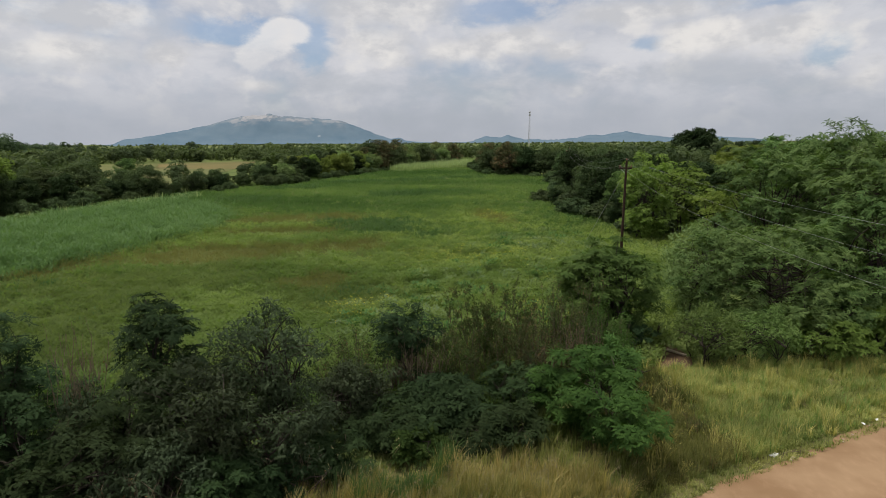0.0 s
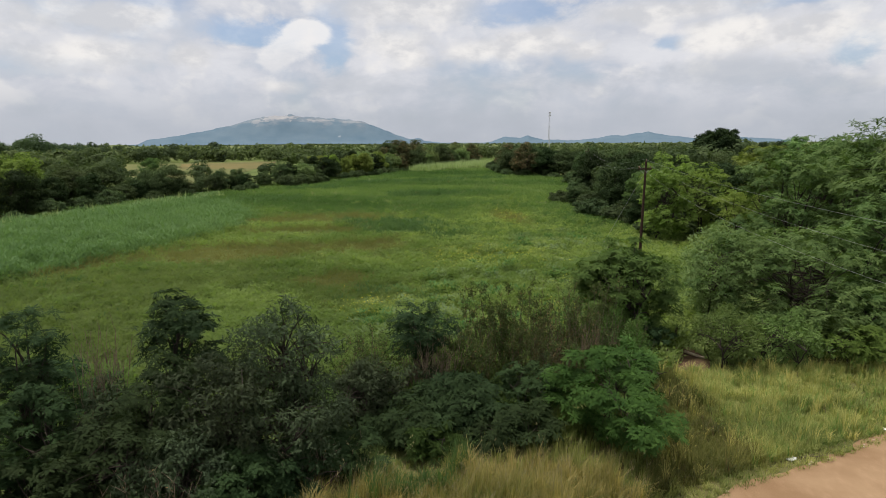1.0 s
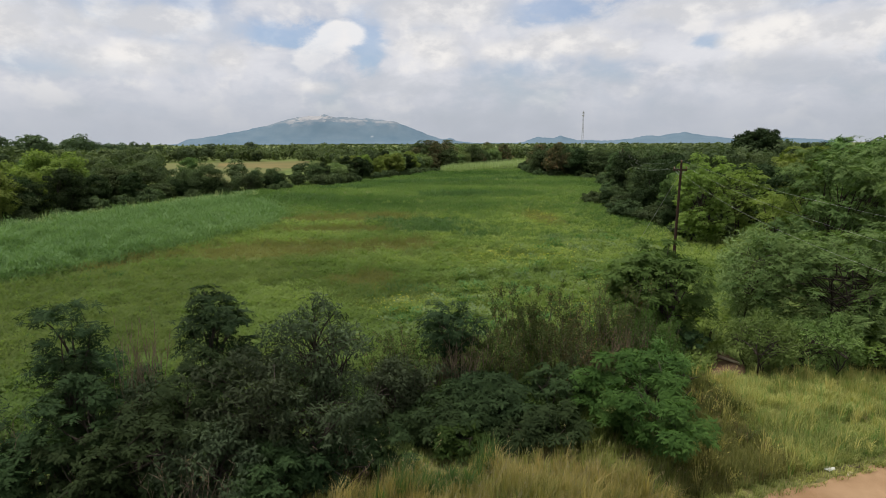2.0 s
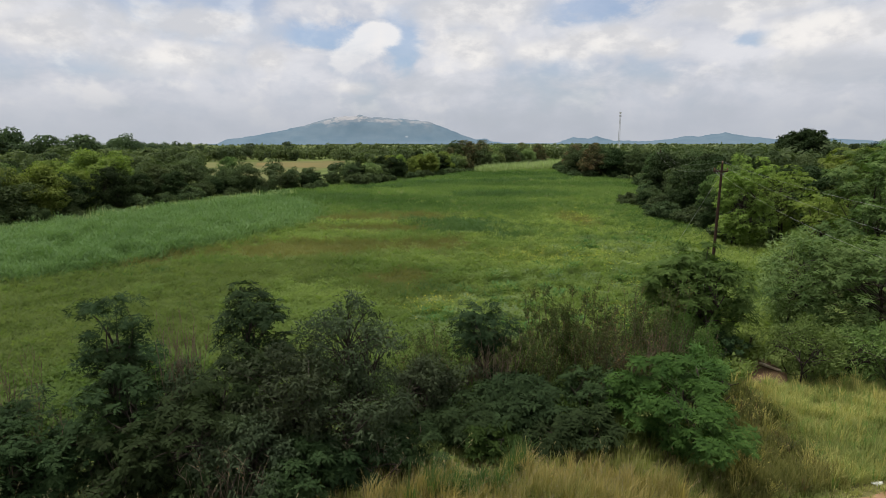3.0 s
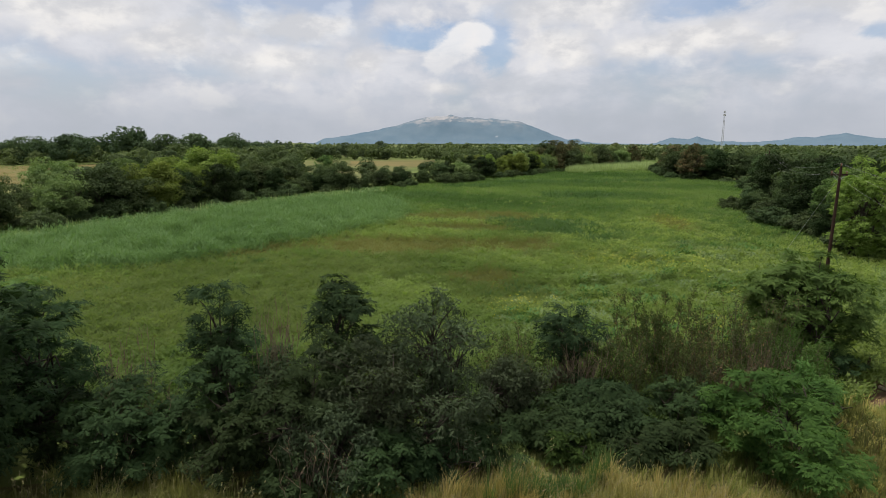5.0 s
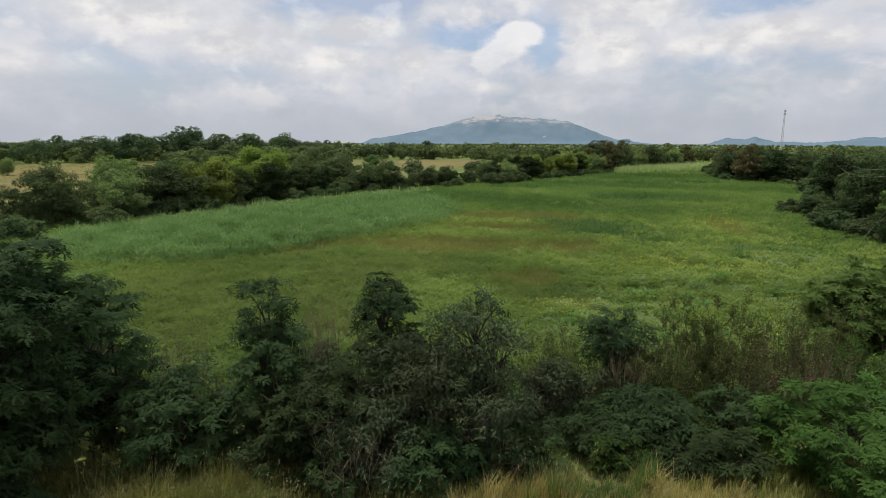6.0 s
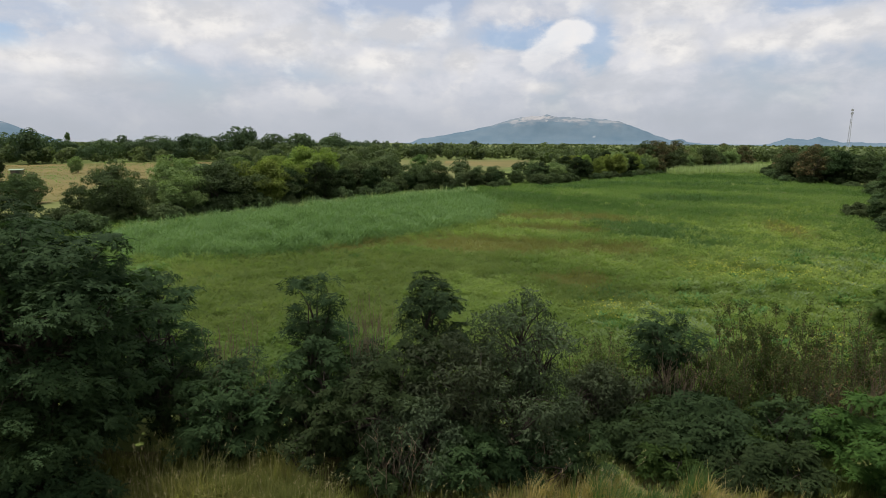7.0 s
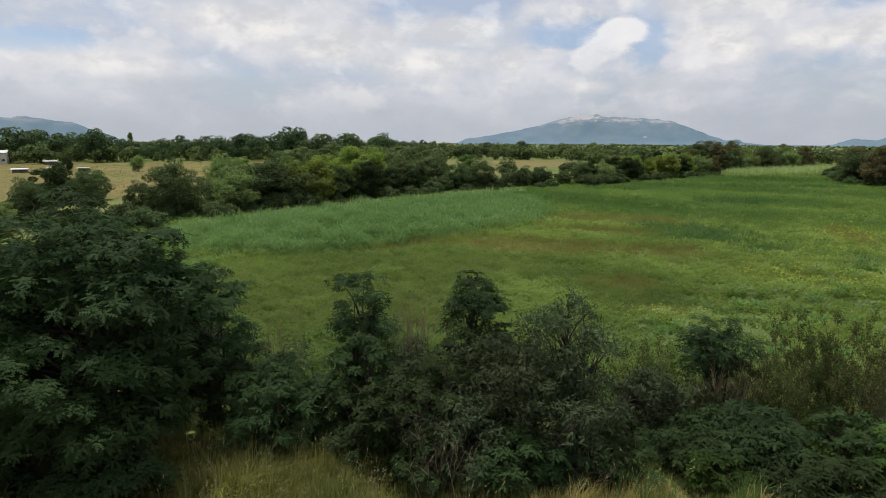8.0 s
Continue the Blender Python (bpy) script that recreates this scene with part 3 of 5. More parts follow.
def build_hills():
    """Ridges about 4 km off: each an outline of azimuth and rise in degrees, smoothed, with gullies."""
    rows = (("hill_granite", ((-32, 0.0), (-29.3, 0.03), (-27.5, 0.26), (-25.3, 0.60), (-23, 1.04), (-21.3, 1.46), (-20.1, 1.78), (-18.6, 2.18), (-17.6, 2.24), (-16.4, 2.31), (-15.2, 2.18), (-14, 2.12), (-12, 1.96),
                              (-10.6, 1.92), (-9.8, 1.78), (-7.8, 1.08), (-6.4, 0.50), (-5.1, 0.12), (-4.3, 0.16), (-3.2, 0.0)), -34, 0, 3900, 6),
            ("hill_left", ((-92, 0.4), (-80, 1.2), (-72, 1.75), (-68.5, 1.60), (-67, 1.56), (-66.1, 1.62), (-64, 1.36), (-62.8, 1.20), (-61.3, 0.60), (-59.9, 0.10), (-58.6, 0.0)), -92, -56, 4000, 7),
            ("hill_peaks", ((1.5, 0.0), (2.9, 0.06), (3.6, 0.20), (4.25, 0.46), (4.7, 0.36), (5.6, 0.30), (5.9, 0.36), (6.35, 0.58), (6.8, 0.36), (7.9, 0.12), (9, 0.12), (10, 0.10), (12, 0.10), (13.5, 0.0)), 0, 14, 4100, 8),
            ("hill_right", ((9, 0.0), (11, 0.08), (12.8, 0.22), (13.7, 0.42), (14.4, 0.50), (15.1, 0.44), (15.8, 0.54), (16.6, 0.66), (17.4, 0.78), (18.2, 0.62), (19, 0.46), (20, 0.36), (21.1, 0.20), (24, 0.3), (30, 0.0)), 8, 36, 4200, 9),
            ("hill_low", ((-5.5, 0.0), (-4.4, 0.05), (-3.6, 0.10), (-2, 0.03), (4, 0.02), (8, 0.05), (10, 0.09), (12, 0.04), (20, 0.0)), -6, 20, 4400, 10))
    for name, outline, a0, a1, dist, seed in rows:
        az = np.arange(a0, a1 + 0.01, 0.14)
        depth = np.linspace(-420, 420, 25)
        aa, dd = np.meshgrid(az, depth, indexing="ij")
        line = np.interp(np.arange(a0 - 2, a1 + 2, 0.07), *np.array(outline).T)
        line = np.convolve(line, np.hanning(7) / np.hanning(7).sum(), "same")
        rise = np.interp(aa, np.arange(a0 - 2, a1 + 2, 0.07)[:len(line)], line)
        height = np.tan(np.radians(rise)) * dist + (26 if seed < 8 else 15) * np.clip(rise / 0.12, 0, 1) + 0.02 * rise * dist * 0.0175
        gully = np.array([[noise.fractal((a * (0.9 if seed < 8 else 1.8) + seed, b * 0.016, seed), 0.9, 2.0, 5) for b in depth] for a in az])
        z = height * np.exp(-(dd / 230) ** 2) * (1 + 0.05 * gully) + 2.5 * gully * (height > 12) - 16 - 40 * (rise < 0.02)
        r = dist + dd
        v = np.stack([r * np.sin(np.radians(aa)), r * np.cos(np.radians(aa)), z], -1)
        m, k = aa.shape
        i, j = np.meshgrid(np.arange(m - 1), np.arange(k - 1), indexing="ij")
        q = np.stack([i * k + j, (i + 1) * k + j, (i + 1) * k + j + 1, i * k + j + 1], -1).reshape(-1, 4)
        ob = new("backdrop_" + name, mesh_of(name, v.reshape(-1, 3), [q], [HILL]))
        ob.data.polygons.foreach_set("use_smooth", [True] * len(ob.data.polygons))
        tagged(ob, "hazy blue-grey wooded granite hill in the distance", "hill", kind="structure")


build_hills()

# ======== near shrubs and trees along the verge ========
# x, y, height, crown radius, leaf material, settings, label
DARK_SHRUB = "dark green leafy shrub in the verge thicket"


def feather(**more):
    """Settings of a shrub whose long feather leaves spring in rosettes."""
    return {**dict(frond=4, rosette=7, base=0.03, clumps=44, leaves=84, leaf=0.19, slim=0.50, stems=5, flat=0.5, clump=0.3, lobes=0.3, limbs=2), **more}


def lacy(**more):
    """Settings of a thorn tree with small, fine feather leaves in loose sprays on open branches."""
    return {**dict(frond=4, base=0.1, clumps=90, leaves=90, leaf=0.17, slim=0.45, stems=3, flat=0.75, clump=0.24, loose=0.22, droop=0.05, cap=0.3, lobes=0.4), **more}


near = [
    (5.05, 18.8, 2.9, 2.6, LEAF_RICH, feather(frond=4, clumps=72, leaves=140, leaf=0.21, slim=0.50, stems=7, flat=0.42, clump=0.19, lobes=0.5), "bright green feathery shrub beside the tall grass"),
    (8.1, 28.3, 5.3, 2.7, LEAF_LAYERED, feather(seed=633, frond=5, clumps=130, leaves=126, leaf=0.26, slim=0.50, base=0.10, stems=3, flat=0.34, clump=0.28, lobes=0.3), "rounded green tree with layered feathery leaves"),
    (-1.6, 22.5, 3.75, 1.8, LEAF_COOL, feather(base=0.36, clumps=44, leaves=98, leaf=0.19, stems=5, flat=0.42, clump=0.3, lobes=0.5), "small dark green tree with thin brown stems"),
    (-0.2, 19.6, 1.8, 2.2, LEAF_COOL, feather(clumps=60, leaves=84, leaf=0.24, slim=0.50, stems=6, flat=0.4), "dark blue-green shrub with long feather leaves"),
    (-2.9, 20.2, 2.0, 1.7, LEAF_FEATHER, lacy(base=0.02, clumps=44, stems=5), DARK_SHRUB),
    (-9.1, 17.5, 5.45, 1.6, LEAF_COOL, feather(base=0.32, clumps=46, leaves=98, leaf=0.21, stems=1, flat=0.32, clump=0.34), "dark flat-topped small tree in the verge thicket"),
    (-5.4, 17.0, 5.4, 1.75, LEAF_FEATHER, lacy(clumps=80, leaves=64, base=0.25, loose=0.28), "grey-green feathery tree with open branches"),
    (-12.3, 15.1, 5.95, 1.2, LEAF_COOL, feather(base=0.42, clumps=40, leaves=84, leaf=0.16, stems=2, flat=0.7, clump=0.36, loose=0.15, full=0.8), "slender dark tree with a rounded crown"),
    (-12.1, 14.9, 4.2, 0.9, LEAF_DARK, feather(clumps=26, leaves=84, leaf=0.16, base=0.3, stems=3), "slender dark shrub with drooping leaves"),
    (-9.0, 14.2, 3.6, 1.9, LEAF_DARK, feather(clumps=56, base=0.08), DARK_SHRUB),
    (-7.0, 15.7, 4.55, 1.9, LEAF_FEATHER, lacy(clumps=90, base=0.10), "broad grey-green thorn tree with fine feathery leaves"),
    (-5.0, 16.0, 3.1, 1.8, LEAF_FEATHER, lacy(clumps=70, base=0.05, stems=5), "grey-green feathery shrub in the verge thicket"),
    (-7.6, 13.8, 2.6, 1.6, LEAF_FEATHER, lacy(clumps=64, base=0.02, stems=6), "grey-green feathery shrub in front of the thicket"),
    (-6.0, 13.9, 1.9, 1.3, LEAF_DARK, feather(clumps=36), DARK_SHRUB),
    (-14.4, 13.4, 3.0, 1.9, LEAF_COOL, feather(clumps=50), "mid-green shrub below the taller trees"),
    (-13.5, 11.9, 3.2, 1.7, LEAF_DARK, feather(clumps=52, leaf=0.22, flat=0.4), "green shrub with drooping feather leaves below the large tree"),
    (-16.6, 8.3, 7.9, 3.6, LEAF_SHADED, feather(limbs=2, frond=4, clumps=230, leaves=161, leaf=0.22, slim=0.50, base=0.12, stems=1, flat=0.30, clump=0.27, lobes=0.25, cap=0.7, full=0.85), "large dark green tree with layered drooping foliage"),
    (-21.0, 8.2, 7.2, 3.4, LEAF_SHADED, feather(limbs=2, frond=5, clumps=130, leaves=98, leaf=0.29, slim=0.50, base=0.05, stems=1, flat=0.34), "large dark green tree with layered drooping foliage"),
    (-27.0, 13.0, 8.0, 2.8, LEAF_COOL, feather(clumps=80, leaves=84, leaf=0.29, stems=3, flat=0.4, base=0.1), "dark green tree at the meadow's near corner"),
    (-24.5, 16.5, 5.0, 2.4, LEAF_MID, feather(clumps=60, leaf=0.22), "green shrub at the meadow's near corner"),
    (-30.0, 19.5, 4.6, 2.6, LEAF_MID, feather(clumps=60, leaf=0.22), "green shrub at the meadow's near corner"),
    (-16.9, 12.5, 5.75, 1.6, LEAF_SHADED, feather(base=0.2, clumps=46, leaves=98, leaf=0.21, stems=3, flat=0.4), "dark green small tree beside a larger tree"),
    (-14.4, 7.3, 2.4, 1.8, LEAF_COOL, feather(clumps=50, leaf=0.23, flat=0.36), "dark low shrub with feather leaves below the large tree"),
    (-3.6, 19.2, 2.5, 1.4, LEAF_FEATHER, lacy(base=0.03, clumps=44, stems=5), DARK_SHRUB),
    (-10.7, 13.0, 2.7, 1.4, LEAF_DARK, feather(clumps=40), "mid-green shrub behind the dry grass"),
    (-8.6, 15.6, 4.2, 1.5, LEAF_DARK, feather(base=0.1, clumps=48), DARK_SHRUB),
    (-11.3, 13.9, 4.0, 1.4, LEAF_DARK, feather(base=0.1, clumps=44), DARK_SHRUB),
    (-13.0, 17.0, 3.6, 1.8, LEAF_COOL, feather(base=0.1, clumps=44), DARK_SHRUB),
    (-2.0, 18.0, 1.5, 1.3, LEAF_DARK, feather(clumps=34), "low green shrub behind the dry grass"),
    (2.3, 18.3, 1.5, 1.3, LEAF_DARK, feather(clumps=34), "low green shrub behind the dry grass"),
    (2.6, 21.0, 1.9, 1.6, LEAF_DARK, feather(clumps=36, loose=0.15), "dark green shrub among dry stems"),
    (6.8, 22.6, 2.3, 1.4, LEAF_MID, lacy(base=0.0, clumps=36, stems=6), "mid-green shrub among dry stems"),
    (7.4, 25.6, 2.2, 1.4, LEAF_MID, lacy(base=0.0, clumps=36, stems=6), "mid-green shrub below a tree"),
    (-20.0, 12.6, 5.4, 2.2, LEAF_SHADED, feather(base=0.05, clumps=55, leaf=0.22), "dark green small tree beside a larger tree"),
    (-17.6, 5.8, 3.0, 1.9, LEAF_SHADED, feather(clumps=50, leaf=0.22), DARK_SHRUB),
    (-8.4, 12.8, 1.6, 1.1, LEAF_DARK, feather(clumps=32, leaf=0.16), DARK_SHRUB),
    (-5.0, 14.9, 1.8, 1.2, LEAF_COOL, feather(clumps=34), DARK_SHRUB),
    (-3.6, 16.1, 1.6, 1.2, LEAF_DARK, feather(clumps=34), DARK_SHRUB),
    (-1.0, 17.4, 1.1, 1.0, LEAF_RICH, feather(clumps=28), "low green shrub behind the dry grass"),
    (0.9, 17.7, 1.1, 1.0, LEAF_DARK, feather(clumps=28), DARK_SHRUB),
    (-16.2, 12.4, 2.8, 1.8, LEAF_COOL, feather(clumps=44), DARK_SHRUB),
    (-18.6, 10.6, 3.2, 2.0, LEAF_SHADED, feather(clumps=48), DARK_SHRUB),
    (-12.5, 13.1, 2.3, 1.4, LEAF_COOL, feather(clumps=38), DARK_SHRUB),
    (-10.0, 15.4, 3.2, 1.6, LEAF_FEATHER, lacy(clumps=52, base=0.05, stems=5), DARK_SHRUB),
    (-19.5, 14.8, 3.6, 2.0, LEAF_COOL, feather(clumps=46), DARK_SHRUB),
    # added shrub: its dark leaves stand for the shade below the layered tree
    (9.0, 26.5, 1.6, 1.0, LEAF_SHADED, feather(clumps=30, leaf=0.16), "added low shrub beside the footpath, dark for shade below the tree"),
    (14.0, 31.4, 5.9, 2.5, LEAF_GREY, lacy(base=0.0, clumps=110, leaves=90, leaf=0.20, stems=6, droop=-0.25), "grey-green feathery shrub with fine leaves"),
    (16.6, 28.8, 6.0, 4.3, LEAF_WOOD, feather(frond=4, clumps=150, leaves=154, leaf=0.21, slim=0.50, base=0.0, stems=4, flat=0.55, clump=0.22, full=0.75, cap=0.4), "broad green tree with layered pinnate leaves"),
    (27.0, 33.5, 11.3, 6.4, LEAF_WOOD, feather(seed=417, frond=4, clumps=240, leaves=154, leaf=0.32, slim=0.50, base=0.04, stems=3, flat=0.55, clump=0.22, lobes=0.15, full=0.62, cap=0.4), "tall spreading green tree with umbrella-like leaf tufts"),
    (28.8, 29.8, 10.5, 4.8, LEAF_WOOD, feather(frond=4, clumps=130, leaves=154, leaf=0.31, slim=0.50, base=0.05, stems=2, flat=0.55, clump=0.24, lobes=0.1, full=0.62, cap=0.4), "tall spreading green tree with umbrella-like leaf tufts"),
    (19.6, 56.5, 8.8, 2.7, LEAF_YELLOW, dict(rosette=6, limbs=3, base=0.0, clumps=110, leaves=100, leaf=0.30, stems=4, clump=0.28, lobes=0.3, full=0.7, cap=0.2), "yellow-green tree behind the utility pole"),
    (20.7, 43.5, 7.0, 2.0, LEAF_YELLOW, dict(rosette=6, limbs=3, base=0.05, clumps=60, leaves=100, leaf=0.26, stems=3, clump=0.36), "small yellow-green tree among darker trees"),
    (12.0, 25.4, 2.75, 1.8, LEAF_FINE, lacy(base=0.03, clumps=66, stems=6, droop=-0.1), "grey-green shrub at the footpath"),
    (17.2, 25.4, 2.2, 1.8, LEAF_LIME, feather(clumps=44, leaf=0.22), "bright green shrub at the wood's edge"),
    (20.6, 26.6, 2.5, 2.0, LEAF_LIME, feather(clumps=48, leaf=0.23), "bright green shrub at the wood's edge"),
    (14.4, 25.4, 2.7, 2.0, LEAF_FINE, lacy(base=0.0, clumps=66, stems=6, droop=-0.1), "grey-green shrub at the wood's edge"),
    (22.4, 29.6, 7.6, 3.4, LEAF_WOOD, feather(frond=4, clumps=110, leaves=154, leaf=0.21, base=0.0, stems=4, full=0.7), "green understorey shrub below taller trees"),
    (19.6, 27.6, 3.6, 2.2, LEAF_WOOD, feather(clumps=46, leaf=0.24), "green understorey shrub below taller trees"),
    (23.8, 28.0, 3.0, 2.2, LEAF_LIME, feather(clumps=46, leaf=0.24), "bright green shrub at the wood's edge"),
    (55.6, 129.0, 12.0, 5.2, LEAF_DARK, dict(tri=True, limbs=4, full=0.6, base=0.15, clumps=170, leaves=170, leaf=0.5, slim=0.5, stems=2, lobes=0.03, clump=0.24, flat=0.75, cap=0.7), "dark dome-shaped tree above the wood"),
    (21.8, 38.6, 9.3, 3.9, LEAF_WOOD, feather(frond=4, clumps=120, leaves=154, leaf=0.27, base=0.03, stems=3, full=0.7, clump=0.25, cap=0.3), "dense green tree at the meadow's edge"),
    (27.6, 43.6, 10.3, 4.0, LEAF_WOOD, feather(frond=4, clumps=100, leaves=154, leaf=0.30, base=0.12, stems=3, full=0.7, clump=0.26, cap=0.3), "dense green tree at the meadow's edge"),
    (31.2, 56.0, 10.4, 3.4, LEAF_WOOD, feather(frond=4, clumps=90, leaves=112, leaf=0.34, base=0.1, stems=3, full=0.7, clump=0.26, cap=0.3), "dense green tree in the wood"),
    (29.7, 50.2, 10.8, 3.0, LEAF_WOOD, feather(frond=4, clumps=90, leaves=112, leaf=0.34, base=0.1, stems=3, full=0.7, clump=0.26, cap=0.3), "dense green tree in the wood"),
    (33.0, 66.5, 9.9, 3.8, LEAF_YELLOW, feather(frond=4, clumps=90, leaves=112, leaf=0.36, base=0.1, stems=3, full=0.7, clump=0.26, cap=0.3), "light green tree in the wood"),
    (24.4, 59.5, 7.6, 3.2, LEAF_YELLOW, dict(rosette=6, limbs=3, base=0.12, clumps=60, leaves=80, leaf=0.34, stems=3), "yellow-green tree at the meadow's edge"),
]
for i, (x, y, h, r, mat, extra, label) in enumerate(near):
    small = h < 4
    plant("shrub" if small else "tree", x, y, h, r, mat, label, "shrub" if small else "tree", extra.pop("seed", 100 + i), turn=37.0 * i, **extra)


def twig_shrub(x, y, h, r, seed, label, stems=70, leaves=900, mat=None):
    """A thin shrub of upright dry stems with side twigs and few leaves."""
    rng = np.random.default_rng(seed)
    thing = tagged(new("shrub"), label, "shrub")
    thing.matrix_world = pose(x, y, 0)
    foot = np.concatenate([rng.normal(size=(stems, 2)) * r * 0.35, np.full((stems, 1), -0.05)], 1)
    tip = np.concatenate([foot[:, :2] * 1.8 + rng.normal(size=(stems, 2)) * r * 0.22, rng.uniform(0.55, 1.0, (stems, 1)) * h], 1)
    main = curve_lines(foot, tip, 6, rng, 0.05, 0.0)
    v, q = tubes(main, np.linspace(1, 0.35, 6)[None] * rng.uniform(0.010, 0.020, (stems, 1)), 4)
    k = np.repeat(np.arange(stems), 5)
    start = main[k, rng.integers(2, 6, len(k))]
    end = start + rng.normal(size=(len(k), 3)) * [0.16, 0.16, 0.1] * r + [0, 0, 0.12 * h]
    side = curve_lines(start, end, 4, rng, 0.06, 0.0)
    sv, sq = tubes(side, np.linspace(1, 0.4, 4)[None] * np.full((len(k), 1), 0.008), 3)
    part("trunk", mesh_of("trunk", np.concatenate([v, sv]), [np.concatenate([q, sq + len(v)])], [DRY_STEM if leaves < 1000 else TWIG]), thing)
    if leaves:
        at = side[rng.integers(0, len(side), leaves), rng.integers(1, 4, leaves)] + rng.normal(size=(leaves, 3)) * 0.06
        d = unit(rng.normal(size=(leaves, 3)) + [0, 0, 0.3])
        lv, lq = leaf_quads(at, d, unit(rng.normal(size=(leaves, 3)) + [0, 0, 1.0]), 0.085 * rng.uniform(0.6, 1.3, leaves), 0.034)
        part("foliage", mesh_of("foliage", lv, [lq], [mat or LEAF_BROWNISH]), thing)
    return thing


DRY_STEMS = "thin brown shrub of dry upright stems"
for i, (x, y, h, r, leaves, mat) in enumerate(((2.4, 23.2, 3.9, 1.3, 5200, LEAF_TANGLE), (4.6, 23.4, 4.1, 1.3, 2600, LEAF_TANGLE), (6.4, 23.4, 2.9, 1.2, 3600, LEAF_LAYERED), (3.6, 22.4, 3.3, 1.1, 1500, LEAF_BROWNISH), (-0.2, 22.0, 2.6, 1.0, 2200, LEAF_TANGLE),
                                                (-1.6, 21.8, 2.3, 0.9, 300, None), (5.4, 22.2, 2.9, 1.0, 700, None), (-10.7, 15.9, 4.7, 0.6, 60, None), (-15.4, 14.3, 3.7, 0.7, 120, None), (1.2, 23.6, 3.7, 0.9, 3200, LEAF_TANGLE), (5.6, 24.2, 3.0, 1.0, 2200, LEAF_TANGLE),
                                                (-3.4, 21.5, 2.6, 1.2, 2600, LEAF_TANGLE), (1.2, 22.2, 2.4, 1.2, 2600, LEAF_TANGLE), (7.4, 27.0, 1.6, 1.0, 900, None), (-8.0, 13.0, 2.0, 0.9, 200, None), (-4.4, 15.6, 1.5, 0.9, 250, None), (-0.9, 21.2, 2.9, 1.0, 250, None), (-13.2, 13.0, 2.6, 0.9, 200, None))):
    twig_shrub(x, y, h, r, 200 + i, DRY_STEMS if leaves < 1000 else "shrub of thin stems with small sparse leaves", (34 if r > 1 else 20) * (2 if leaves < 1000 else 1), leaves * (2 if leaves > 1000 else 1), mat)

# ======== hedges and woods at middle distance ========
kinds = [
    plant("tree", -66, 45, 7.5, 3.6, LEAF_HEDGE, "dense green hedge tree beside the reed meadow", "tree", 301, base=0.05, clumps=66, leaves=200, limbs=5, leaf=0.27, slim=0.5, tri=True, stems=4, group="hedge trees"),
    plant("tree", -63, 52, 6.0, 3.4, LEAF_GREY, "grey-green bushy hedge tree beside the meadow", "tree", 302, base=0.02, clumps=66, leaves=200, limbs=5, leaf=0.27, slim=0.5, tri=True, stems=5, group="hedge trees"),
    plant("tree", -64, 60, 7.0, 3.0, LEAF_DARK, "dark green hedge tree beside the meadow", "tree", 303, base=0.05, clumps=60, leaves=200, limbs=5, leaf=0.27, slim=0.5, tri=True, stems=3, group="hedge trees"),
    plant("tree", -63, 68, 6.5, 4.0, LEAF_HEDGE, "broad green hedge tree beside the meadow", "tree", 304, base=0.03, clumps=68, leaves=200, limbs=5, leaf=0.27, slim=0.5, tri=True, stems=5, lobes=0.4, group="hedge trees"),
    plant("tree", -65, 64, 8.0, 2.6, LEAF_WOOD, "tall light green hedge tree with an uneven crown", "tree", 306, base=0.08, clumps=66, leaves=200, limbs=5, leaf=0.27, slim=0.5, tri=True, stems=3, lobes=0.55, clump=0.34, group="hedge trees"),
    plant("tree", -64, 76, 6.2, 3.2, LEAF_YELLOW, "yellow-green bushy hedge tree", "tree", 307, base=0.03, clumps=60, leaves=200, limbs=5, leaf=0.27, slim=0.5, tri=True, stems=5, lobes=0.45, clump=0.32, group="hedge trees"),
    plant("shrub", -60, 47, 2.6, 2.2, LEAF_HEDGE, "low green shrub at the hedge foot", "shrub", 305, base=0.0, clumps=39, leaves=200, limbs=5, leaf=0.27, slim=0.5, tri=True, stems=6, group="hedge shrubs"),
    plant("tree", 17, 170, 7.5, 3.4, LEAF_BROWNISH, "dull brownish-green tree at the meadow's far corner", "tree", 308, base=0.03, clumps=66, leaves=200, limbs=5, leaf=0.27, slim=0.5, tri=True, stems=4, lobes=0.4, group="hedge trees"),
]


def put_copy(kind, x, y, h, wide=1.0, rng=random):
    src = kinds[kind]
    s = h / (7.5, 6.0, 7.0, 6.5, 8.0, 6.2, 2.6, 7.5)[kind]
    m = Matrix.LocRotScale((x, y, 0), Euler((0, 0, rng.uniform(0, 6.28))), (s * wide, s * wide, s))
    return copy_thing(src, m)


pick = random.Random(7)
